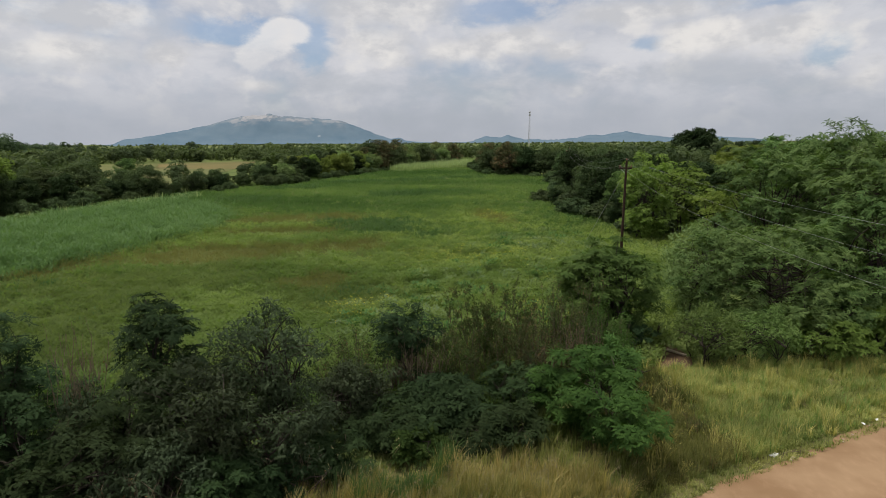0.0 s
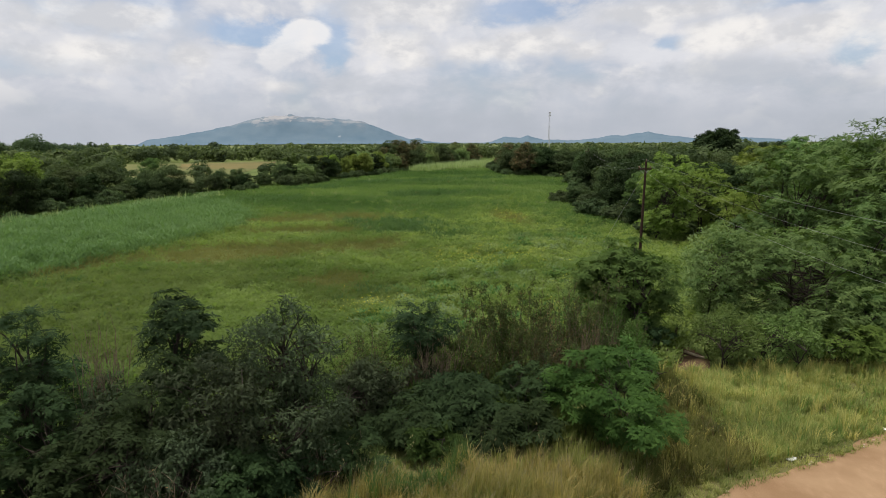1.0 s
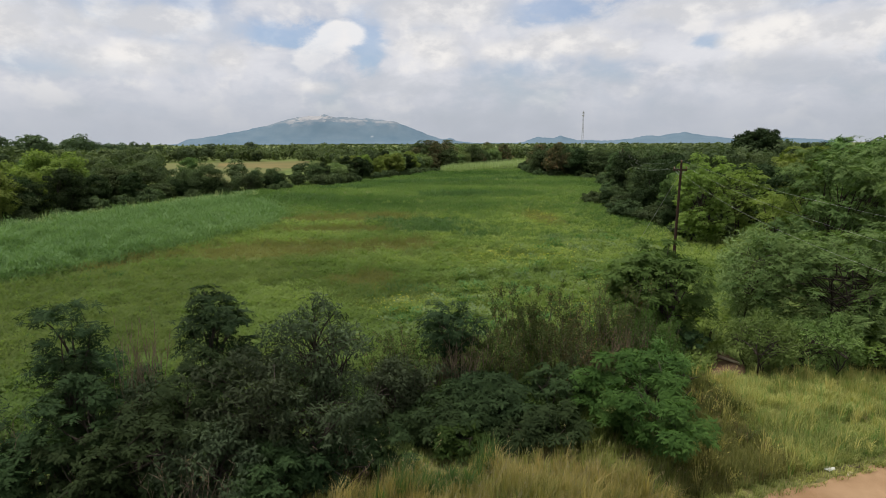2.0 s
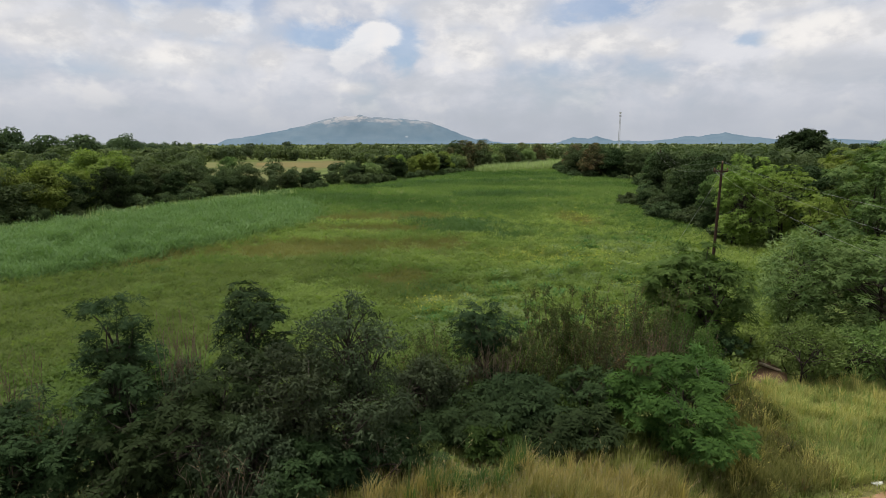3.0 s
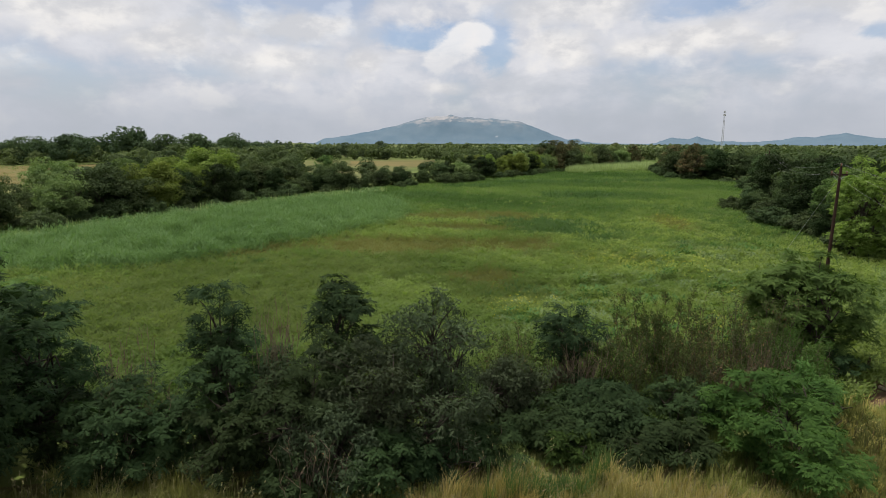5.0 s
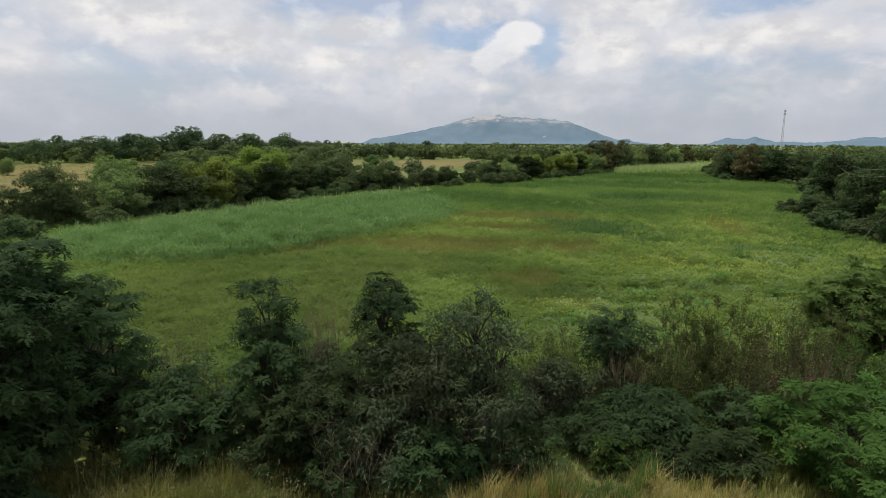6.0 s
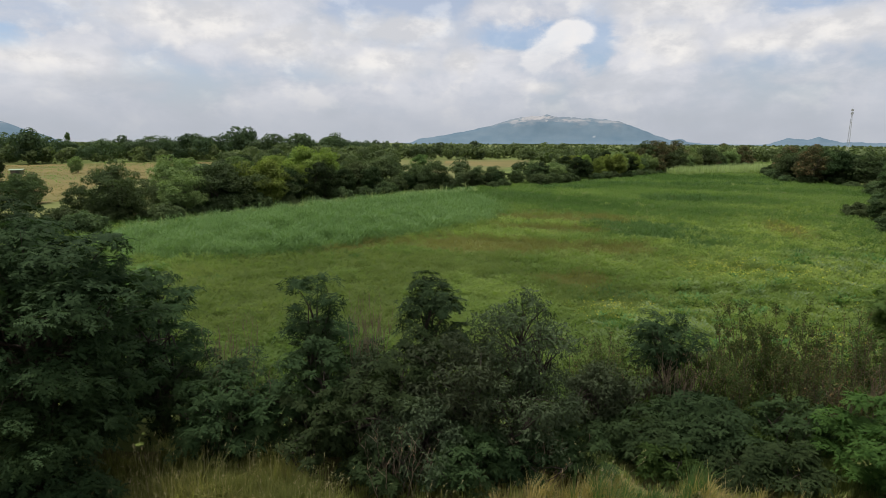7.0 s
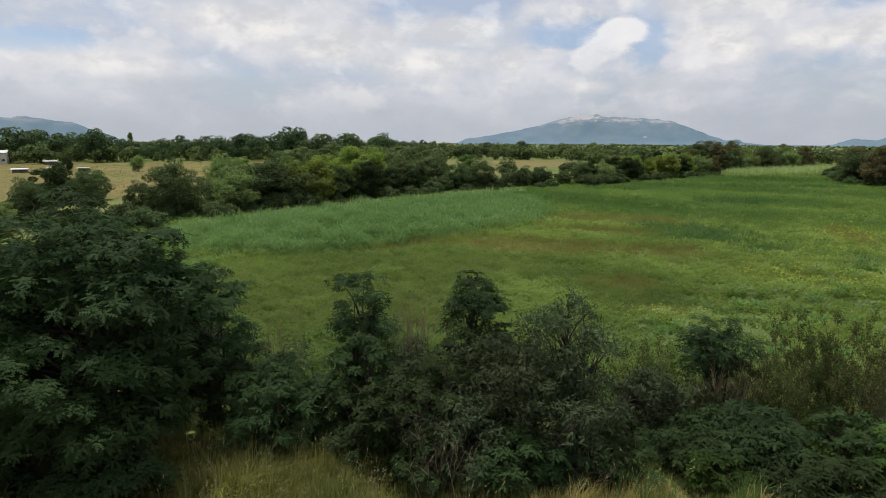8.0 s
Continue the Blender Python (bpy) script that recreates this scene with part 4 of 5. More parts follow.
# the hedge along the left side of the meadow, two to three rows deep
# each stretch: its two ends, rows, lowest and highest tree
for ax, ay, bx, by, rows, h0, h1 in ((-70, 43, -64, 54, 2, 4.4, 5.6), (-68, 46, -63, 57, 1, 4.6, 6.0), (-64, 55, -61, 70, 2, 6.6, 8.4), (-61, 70, -58, 92, 3, 6.2, 8.4), (-57, 96, -52, 108, 2, 5.0, 6.6), (-48, 114, -46, 121, 1, 4.4, 5.4),
                                     (-41, 124, -36, 142, 1, 4.6, 5.8), (-34, 148, -21, 190, 2, 5.2, 6.8), (-21, 190, -12, 206, 3, 6.4, 8.4), (-12, 206, -3, 222, 3, 6.8, 8.6), (-3, 226, 5, 246, 2, 6.0, 8.0)):
    length = math.hypot(bx - ax, by - ay)
    nx, ny = -(by - ay) / length, (bx - ax) / length
    steps = max(2, int(length / 4.6))
    for s in range(steps):
        for row in range(rows):
            f = (s + pick.uniform(0, 0.9)) / steps
            off = row * 5.5 + pick.uniform(-1, 1.5)
            x, y = ax + (bx - ax) * f + nx * off, ay + (by - ay) * f + ny * off
            put_copy(pick.choice((0, 1, 2, 3, 3, 4, 0, 2, 5)) if ay < 189 else pick.choice((1, 7, 7, 0)), x, y, pick.uniform(h0 * 0.85, h1 * 1.08) + row * 0.5, pick.uniform(0.8, 1.15), pick)
        put_copy(6, ax + (bx - ax) * (s + 0.5) / steps - nx * 3.0, ay + (by - ay) * (s + 0.5) / steps - ny * 3.0, pick.uniform(1.4, 3.0), 1.0, pick)
for i in range(9):
    az, dist = -58.5 - i * 1.6 + pick.uniform(-0.5, 0.5), pick.uniform(66, 84)
    put_copy(pick.choice((6, 6, 1)), *polar(az, dist), pick.uniform(2.0, 3.6), 1.0, pick)
# the wood along the right side
right_line = [(23.5, 60), (21.5, 70), (21.5, 84), (23.5, 106), (27, 126), (32, 152), (21, 158), (13, 167), (14.5, 205), (20, 260)]
for (ax, ay), (bx, by) in zip(right_line, right_line[1:]):
    length = math.hypot(bx - ax, by - ay)
    nx, ny = (by - ay) / length, -(bx - ax) / length
    steps = max(2, int(length / (5.5 if by < 130 else 3.6)))
    for s in range(steps):
        for row in range(2):
            f = (s + pick.uniform(0, 0.9)) / steps
            off = row * 6.0 + pick.uniform(0, 2.0)
            x, y = ax + (bx - ax) * f + nx * off, ay + (by - ay) * f + ny * off
            put_copy(pick.choice((0, 2, 2, 2, 4)) if by < 130 else pick.choice((2, 2, 0, 7, 7)), x, y, pick.uniform(6.0, 8.7) + row * 0.4, pick.uniform(0.85, 1.15), pick)
        # undergrowth along the wood's foot
        f = (s + pick.uniform(0, 0.9)) / steps
        put_copy(pick.choice((6, 6, 2)), ax + (bx - ax) * f - nx * pick.uniform(1.0, 3.2), ay + (by - ay) * f - ny * pick.uniform(1.0, 3.2), pick.uniform(1.5, 3.2), pick.uniform(0.9, 1.4), pick)
for x, y, h, k, w in ((*polar(26.8, 121), 10.0, 2, 0.6), (*polar(27.9, 124), 10.2, 2, 0.65), (*polar(28.9, 119), 10.0, 0, 0.6), (16.8, 87, 3.0, 2, 1.0), (18.4, 83, 2.6, 6, 1.1), (15.6, 92, 2.2, 6, 1.0), (18.6, 90, 3.4, 0, 1.0), (17.6, 77, 2.4, 6, 1.2), (20.2, 66, 4.6, 2, 0.9), (36, 60, 8.8, 3, 1), (42, 66, 9.2, 0, 1), (34, 52, 8.8, 0, 1), (48, 76, 9.2, 3, 1),
                      (50, 62, 10.6, 0, 1), (38, 82, 8.0, 2, 1), (42, 98, 8.4, 3, 1), (58, 88, 9.8, 0, 1), (30, 66, 7.6, 2, 1), (34, 74, 7.8, 0, 1), (-171, 105, 5.0, 1, 0.8), (-189, 94, 4.4, 2, 1.0), (*polar(-64.5, 96), 7.0, 2, 1.0), (*polar(-62.5, 90), 5.6, 0, 1.0), (-149, 117, 4.6, 1, 0.9), (-143, 121, 4.8, 1, 0.9),
                      (*polar(-58.8, 318), 13.5, 4, 0.36), (-76, 33, 5.4, 0, 1), (-82, 36, 5.0, 2, 1), (-98, 52, 5.2, 3, 0.9)):
    put_copy(k, x, y, h, w, pick)

# low growth that closes the hedge where its trees stand apart
for s in range(20):
    f = (s + pick.uniform(0, 0.8)) / 20
    put_copy(pick.choice((0, 2, 2, 3)), -58.5 + 22 * f + pick.uniform(-1, 1), 91 + 51 * f, pick.uniform(2.8, 4.0), pick.uniform(1.0, 1.4), pick)


# ======== far woods ========
def inside(poly, x, y):
    hit = np.zeros(len(x), bool)
    for (ax, ay), (bx, by) in zip(poly, poly[1:] + poly[:1]):
        cross = (ay > y) != (by > y)
        hit ^= cross & (x < (bx - ax) * (y - ay) / (by - ay + 1e-12) + ax)
    return hit


MEADOW = [(-70, 36), (-62, 60), (-58, 90), (-51, 117), (-36, 163), (-20, 218), (-5, 262), (8, 300), (22, 300), (17, 205), (13, 178), (20, 166), (32, 150), (29, 128), (25, 108),
          (22, 84), (30, 66), (24, 50), (17, 40), (12.5, 30), (9, 24), (2, 20), (-6, 19), (-14, 16), (-22, 14), (-50, 16)]


CLEAR = [polar(*p) for p in ((-31, 140), (-27, 125), (-20, 140), (-15, 190), (-17, 260), (-31, 230))]
CLEAR_2 = [polar(*p) for p in ((-85, 60), (-60, 78), (-50.5, 87), (-49, 120), (-46, 215), (-57, 165), (-85, 120))]


def far_woods(name, d0, d1, gap, tall, leaves, leaf, seed, label, mat=LEAF_FAR, a0=-82, a1=53):
    rng = np.random.default_rng(seed)
    area = 0.5 * (d1 ** 2 - d0 ** 2) * radians(a1 - a0)
    n = int(area / gap ** 2)
    dist = np.sqrt(rng.uniform(d0 ** 2, d1 ** 2, n))
    az = np.radians(rng.uniform(a0, a1, n))
    x, y = np.sin(az) * dist, np.cos(az) * dist
    keep = ~(inside(MEADOW, x, y) | inside(DRY_1, x, y) | inside(DRY_2, x, y) | inside(CLEAR, x, y) | inside(CLEAR_2, x, y))
    keep &= (x < 25) | (dist > 60)
    thin = np.array([noise.fractal((a / 120, b / 70, 3.0), 0.9, 2.0, 2) for a, b in zip(x, y)])
    keep &= (thin > -0.02 - 0.1 * (dist > 1200)) | (dist < 345)
    x, y = x[keep], y[keep]
    n = len(x)
    h = tall * rng.uniform(0.5, 1.3, n) * (1 + 0.35 * np.clip(thin[keep], -0.6, 0.8))
    r = h * rng.uniform(0.42, 0.62, n)
    floor_z = fall(np.hypot(x, y))
    # each crown is made of several lumps, and each lump of leaf sprays that lie along it
    lumps = 7
    j = np.repeat(np.arange(n), lumps)
    u = unit(rng.normal(size=(len(j), 3)) + [0, 0, 0.2]) * rng.uniform(0.35, 0.75, (len(j), 1))
    lump_at = np.stack([x[j], y[j], h[j] * 0.48 + floor_z[j]], 1) + u * np.stack([r[j], r[j], h[j] * 0.5], 1)
    lump_r = r[j] * rng.uniform(0.35, 0.6, len(j))
    k = np.repeat(np.arange(len(j)), leaves)
    v = unit(rng.normal(size=(len(k), 3)) + [0, 0, 0.4])
    p = lump_at[k] + v * lump_r[k, None] * rng.uniform(0.8, 1.05, (len(k), 1)) * [1, 1, 0.8]
    p[:, 2] = np.maximum(p[:, 2], floor_z[j[k]] + 0.2)
    d = unit(unit(np.cross(v, rng.normal(size=v.shape))) + rng.normal(size=v.shape) * 0.2 - [0, 0, 0.15])
    up = unit(v + rng.normal(size=v.shape) * 0.25 + [0, 0, 0.2])
    size = leaf * rng.uniform(0.6, 1.4, len(k)) * (h[j[k]] / tall)
    cv, cq = leaf_tris(p, d, up, size, size * 0.8)
    tagged(new(name, mesh_of(name, cv, [cq], [mat])), label, "woods", kind="stuff")


far_woods("woods_near", 92, 180, 8.0, 7.0, 200, 0.42, 20, "dense green bushland trees behind the hedge", LEAF_HEDGE)
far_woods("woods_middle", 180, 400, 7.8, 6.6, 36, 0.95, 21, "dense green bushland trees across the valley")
far_woods("tree_line", 280, 335, 8.5, 11.5, 110, 0.8, 24, "tall green tree line behind the pasture", LEAF_LINE, -82, -33)
far_woods("tree_line", 300, 345, 9.5, 8.0, 90, 0.8, 25, "green tree line behind the pasture", LEAF_LINE, -33, -22)
far_woods("woods_far", 400, 1200, 19, 5.6, 13, 1.8, 22, "distant green bushland trees", LEAF_HAZY)
far_woods("woods_horizon", 1200, 3600, 58, 5.5, 7, 5.0, 23, "woods on the horizon", LEAF_HAZY)


# ======== meadow, reeds and grass ========
def scatter(poly, count, seed, bias=1.0):
    """Random points in a polygon, denser near the origin as bias grows."""
    rng = np.random.default_rng(seed)
    px, py = np.array(poly).T
    got = np.zeros((0, 2))
    far = np.hypot(px, py).max()
    lo, hi = np.arctan2(px, py).min(), np.arctan2(px, py).max()
    while len(got) < count:
        u = rng.uniform(0, 1, count)
        dist = 12 * (far / 12) ** (u ** (1 / bias))
        az = rng.uniform(lo, hi, count)
        x, y = np.sin(az) * dist, np.cos(az) * dist
        ok = inside(poly, x, y)
        got = np.concatenate([got, np.stack([x, y], 1)[ok]])
    return got[:count], rng


def sown(poly, count, seed):
    """Points spread evenly over a patch of the plan."""
    rng = np.random.default_rng(seed)
    o = np.array(poly)
    p = rng.uniform(o.min(0), o.max(0), (count * 6, 2))
    return p[inside(poly, p[:, 0], p[:, 1])][:count], rng


def smooth_field(p, scale, seed):
    return np.array([noise.fractal((a / scale, b / scale * 1.6, seed), 0.9, 2.0, 3) for a, b in p])


def tufts(name, p, rng, height, blade, per, mat, label, width=0.2, spread=0.6, leafy=True, segments=2, rise=0.35):
    """Many small plants at p: leaves or blades that fan out from each foot. They grow with distance, as fewer stand there."""
    n = len(p)
    dist = np.hypot(p[:, 0], p[:, 1])
    grow = 0.75 + dist / 70.0
    k = np.repeat(np.arange(n), per)
    m = len(k)
    ang = rng.uniform(0, 2 * np.pi, m)
    out = np.stack([np.cos(ang), np.sin(ang), np.zeros(m)], 1)
    mound = np.array([noise.fractal((a / 2.6, b / 2.6, 9.0), 0.9, 2.0, 2) for a, b in p]) if leafy else np.zeros(n)
    h = height * rng.uniform(0.6, 1.3, n) * np.clip(1 + 0.7 * mound, 0.4, 1.9)
    foot = np.concatenate([p[k] + out[:, :2] * (rng.uniform(0, 0.5, (m, 1)) * spread * grow[k, None]), np.zeros((m, 1))], 1)
    if leafy:
        foot[:, 2] = h[k] * rng.uniform(0.1, 0.85, m)
        d = unit(out * rng.uniform(0.5, 1.2, (m, 1)) + [0, 0, rise] + rng.normal(size=(m, 3)) * 0.25)
        size = blade * rng.uniform(0.6, 1.3, m) * grow[k]
        v, q = leaf_tris(foot, d, np.broadcast_to([0, 0, 1.0], (m, 3)) + out * 0.2, size, size * width)
        me = mesh_of(name, v, [q], [mat])
    else:
        lean = out * rng.uniform(0.05, spread, (m, 1)) + [0.10, 0.0, 0.0]
        hh = h[k] * rng.uniform(0.6, 1.15, m)
        v, q, t = blades(foot, lean, hh, blade * grow[k] * rng.uniform(0.6, 1.3, m), segments)
        me = mesh_of(name, v, [q, t], [mat])
    return tagged(new(name, me), label, "vegetation", kind="stuff")


REED_BED = [(-27.0, 66), (-27.2, 60), (-29.4, 51), (-32.4, 41.5), (-37.2, 34.2), (-44.9, 31.6), (-50, 32.5), (-53.5, 38), (-54, 49), (-52, 60), (-48, 76), (-42.5, 88), (-36, 87), (-29.5, 77)]
points, rng = scatter(MEADOW, 64000, 31, 1.25)
x, y = points[:, 0], points[:, 1]
in_reed = inside(REED_BED, x, y)
wet = smooth_field(points, 38, 1.0)
mixed = smooth_field(points, 11, 5.0)
far_dist = np.hypot(x, y)


def zone(spots):
    """How far each meadow point lies inside soft patches (x, y, half width, half depth, turn in degrees)."""
    total = np.zeros(len(points))
    for cx, cy, rx, ry, turn in spots:
        c, s = math.cos(radians(turn)), math.sin(radians(turn))
        u, v = (x - cx) * c + (y - cy) * s, -(x - cx) * s + (y - cy) * c
        total = np.maximum(total, np.exp(-((u / rx) ** 2 + (v / ry) ** 2)))
    return total


chance = rng.normal(size=len(points)) * 0.13
rest = ~in_reed
seeding = zone(((-20, 50.5, 12, 4.4, 22), (-30, 45, 8, 2.6, 45), (-17, 63, 9, 3, 15), (-18, 73, 11, 4.5, 10), (-9, 54, 6, 3.5, 25), (6, 74, 3, 9, 10), (-8.8, 40.5, 3.0, 2.2, 30)))
brown = rest & (seeding + mixed * 0.35 + chance > 0.52)
deep_spots = zone(((-9, 65.5, 10, 5.5, -35), (-34, 96, 9, 2.6, 15), (-15, 139, 13, 5, 12), (-7, 106, 11, 4.0, 40), (-30, 120, 8, 3, 20), (4, 150, 8, 5, 0)))
deep = rest & ~brown & (deep_spots + mixed * 0.45 + chance > 0.50)
sedge = rest & ~brown & ~deep & (wet * 0.8 + (far_dist - 62) / 40 + mixed * 0.4 + chance * 2 > 0.25)
olive = rest & ~brown & ~deep & ~sedge & (mixed * 0.8 + wet * 0.5 + zone(((-22, 40, 14, 6, 30), (-30, 28, 20, 12, 10), (-45, 24, 16, 10, 0))) * 0.85 + chance > 0.34)
herb = rest & ~brown & ~deep & ~sedge & ~olive
tufts("meadow_herbs", points[herb], rng, 0.66, 0.125, 24, HERB, "knee-high yellow-green meadow herbs", 0.6, rise=0.6)
tufts("meadow_herbs", points[olive], rng, 0.56, 0.12, 24, HERB_OLIVE, "olive-green seeding meadow herbs", 0.45, rise=0.8)
tufts("marsh_sedge", points[deep], rng, 0.9, 0.15, 20, HERB_DEEP, "tall deep green marsh plants", 0.4, rise=0.9)
tufts("meadow_sedge", points[sedge], rng, 0.66, 0.14, 18, SEDGE, "mid-green marsh sedge", 0.34, rise=0.9)
tufts("brown_sedge", points[brown], rng, 0.72, 0.13, 18, SEDGE_BROWN, "olive-brown seeding sedge", 0.26, rise=1.2)
# broad-leaved weeds stand in darker clumps among the herbs of the near meadow
weeds, rng = scatter([(-8, 27), (0, 26), (9, 31), (15, 44), (14, 62), (8, 64), (2, 50), (-4, 38)], 340, 36, 1.0)
near_weed = smooth_field(weeds, 7, 3.0) > 0.05
tufts("broadleaf_weeds", weeds[near_weed], rng, 0.85, 0.17, 60, WEED, "broad-leaved dark green meadow weeds", 0.6, 0.9, rise=0.5)
tufts("broadleaf_weeds", weeds[~near_weed], rng, 0.8, 0.15, 60, WEED_PALE, "broad-leaved grey-green meadow weeds", 0.6, 0.9, rise=0.4)
points, rng = scatter(REED_BED, 13500, 32, 1.0)
points += rng.normal(size=points.shape) * 1.0
tufts("reed_bed", points, rng, 1.5, 0.19, 22, REED, "blue-green reed bed", 0.24, 0.8, rise=0.9)
# weeds and pale plumes along the hedge foot
foot = [(-54, 35), (-60, 43), (-59, 58), (-57, 72), (-53, 90), (-47, 108), (-43, 104), (-48, 86), (-51.5, 70), (-53, 58), (-54, 44)]
points, rng = sown(foot, 900, 34)
tufts("hedge_weeds", points, rng, 0.8, 0.11, 40, WEED_PALE, "grey-green weeds along the hedge foot", 0.5, 0.8, rise=0.6)
points, rng = sown(foot, 160, 35)
tufts("pale_plumes", points, rng, 1.5, 0.02, 9, REED_LIGHT, "pale grass plumes along the hedge foot", spread=0.35, leafy=False, segments=2)
points, rng = scatter([(-17, 188), (-9, 203), (0, 219), (8, 236), (20, 250), (22, 214), (10, 204), (-2, 196), (-12, 182)], 1500, 33, 1.0)
tufts("far_reeds", points, rng, 2.4, 0.07, 10, REED_LIGHT, "pale tall reeds at the meadow's end", spread=0.3, leafy=False, segments=1)
for i, (cx, cy, rx, ry, count) in enumerate(((1.5, 48, 7.0, 4.5, 430), (-5.2, 32.6, 2.5, 2.2, 110), (6.0, 32.0, 3.5, 2.6, 110), (9, 40, 3, 3, 50), (6, 74, 3, 8, 90))):
    rng = np.random.default_rng(40 + i)
    p = np.stack([cx + rng.normal(size=count) * rx * 0.5, cy + rng.normal(size=count) * ry * 0.5], 1)
    tufts("yellow_flowers", p, rng, 1.0, 0.062, 7, FLOWER, "small yellow meadow flowers", 0.8, 0.5)


def band(x0, x1, near_off, far_off, count, seed):
    rng = np.random.default_rng(seed)
    x = rng.uniform(x0, x1, count)
    return np.stack([x, EDGE(x) + near_off + (far_off - near_off) * rng.uniform(0, 1, count) ** 1.1], 1), rng


sheet("verge", [(-30, EDGE(-30) - 1.5), (34, EDGE(34) - 1.5), (34, 31), (20, 24.6), (12, 25.2), (7.5, 22), (3, 18.5), (-6, 16), (-12, 13), (-30, 5)], 0.008, VERGE_SOIL, "olive-brown soil and thatch of the road verge", "verge", 0.25, 6)


def tussocks(name, p, rng, height, blade, per, mat, label, spread=0.5, heads=0.0):
    """Grass in tussocks: blades that spring from one foot and arch outwards, some tussocks far taller than others."""
    n = len(p)
    k = np.repeat(np.arange(n), per)
    m = len(k)
    ang = rng.uniform(0, 2 * np.pi, m)
    out = np.stack([np.cos(ang), np.sin(ang), np.zeros(m)], 1)
    h = height * rng.uniform(0.45, 1.25, n) * np.clip(1 + 0.9 * smooth_field(p, 2.2, 4.0), 0.5, 1.6)
    foot = np.concatenate([p[k] + out[:, :2] * rng.uniform(0, 0.11, (m, 1)), np.zeros((m, 1))], 1)
    wind = rng.normal(size=(n, 2)) * 0.12
    lean = out * rng.uniform(0.05, spread, (m, 1))
    lean[:, :2] += wind[k] + [0.12, 0.02]
    v, q, t = blades(foot, lean, h[k] * rng.uniform(0.5, 1.1, m), blade * rng.uniform(0.6, 1.4, m))
    if heads:
        # loose seed heads of short sprays below each tip
        tip, mid = v[4::5], v[2::5]
        way = unit(tip - mid)
        j = np.repeat(np.arange(m), 6)
        at = tip[j] - way[j] * (rng.uniform(0, 1, (len(j), 1)) * heads)
        sv, sq = leaf_tris(at, unit(way[j] + rng.normal(size=(len(j), 3)) * 0.45), unit(rng.normal(size=(len(j), 3))), heads * 0.5, 0.016)
        t = np.concatenate([t, sq + len(v)])
        v = np.concatenate([v, sv])
    return tagged(new(name, mesh_of(name, v, [q, t], [mat])), label, "grass", kind="stuff")


STRAW_PATCH = [(-6.6, 9.6), (-6.4, 11.2), (-4.6, 13.6), (-2.3, 15.6), (0, 16.2), (2.4, 16.4), (4.6, 15.7), (5.6, 14.9), (3, 14.0)]
GOLD_PATCH = [(-20, 3.2), (-18.5, 7.5), (-16.4, 9.2), (-14.9, 11.0), (-12.2, 12.2), (-9.9, 11.7), (-8.0, 10.7), (-6.4, 11.0), (-6.0, 9.9)]
p, rng = sown(STRAW_PATCH, 1150, 51)
tussocks("dry_grass", p, rng, 0.88, 0.014, 22, STRAW, "tall straw-coloured seeding grass on the verge", 0.62)
p, rng = sown(STRAW_PATCH, 170, 64)
tussocks("green_grass", p, rng, 0.8, 0.015, 20, HERB_OLIVE, "green tussocks among the straw-coloured grass", 0.7)
p, rng = sown(STRAW_PATCH, 200, 65)
tussocks("seed_stems", p, rng, 1.25, 0.008, 4, STRAW_PALE, "thin pale seeding grass stems above the verge", 0.4, heads=0.12)
p, rng = sown(GOLD_PATCH, 1900, 56)
tussocks("dry_grass", p, rng, 1.0, 0.013, 24, GOLD, "tall golden-green seeding grass on the verge", 0.95)
p, rng = sown([(-3.2, 13.6), (-1.5, 15.6), (0.2, 16.6), (-0.6, 15.0)], 60, 58)
tussocks("green_grass", p, rng, 1.25, 0.02, 26, SEDGE, "fresh green tall grass tufts in the verge", 0.8)
p, rng = sown(GOLD_PATCH, 260, 57)
tussocks("seed_stems", p, rng, 1.45, 0.009, 4, STRAW_PALE, "thin pale seeding grass stems above the verge", 0.35, heads=0.13)
p, rng = band(-19, 6.5, 0.2, 6.0, 3000, 52)
tussocks("green_grass", p, rng, 0.5, 0.016, 15, GOLD, "green grass mixed into the verge", 0.7)
VERGE_WEST = [(5.2, 15.0), (9.6, 17.0), (9.6, 24.3), (8.6, 24.2), (6.8, 21.0)]
VERGE_EAST = [(9.2, 16.8), (13, 18.4), (30, 26.5), (30, 29), (20, 25.4), (12.5, 25.0), (9.2, 24.3)]
p, rng = sown(VERGE_WEST, 1500, 53)
tussocks("verge_grass", p, rng, 0.46, 0.013, 16, OLIVE_GRASS, "olive and straw-coloured grass verge beside the shrubs", 0.8)
p, rng = sown(VERGE_WEST, 45, 61)
tussocks("tall_grass", p, rng, 0.9, 0.012, 16, STRAW, "taller straw-coloured tussocks in the grass verge", 0.7, heads=0.10)
p, rng = sown(VERGE_WEST, 130, 62)
tussocks("dead_grass", p, rng, 0.5, 0.014, 18, LEAF_BROWNISH, "brown dead stalks in the grass verge", 0.9)
p, rng = scatter(VERGE_EAST, 4200, 63, 1.0)
tussocks("verge_grass", p, rng, 0.44, 0.013, 16, VERGE, "yellow-green grass verge beside the road", 0.8)
p, rng = sown(VERGE_EAST, 420, 59)
tussocks("tall_grass", p, rng, 0.75, 0.013, 18, STRAW, "taller straw-coloured tussocks in the grass verge", 0.6)
p, rng = sown(VERGE_EAST, 700, 60)
tussocks("green_grass", p, rng, 0.5, 0.015, 16, HERB, "green tussocks in the grass verge", 0.7)
p, rng = band(3, 24, -0.35, 0.8, 1500, 54)
tussocks("edge_grass", p, rng, 0.20, 0.014, 10, VERGE, "short trampled grass along the road edge", 1.0)
rng = np.random.default_rng(55)
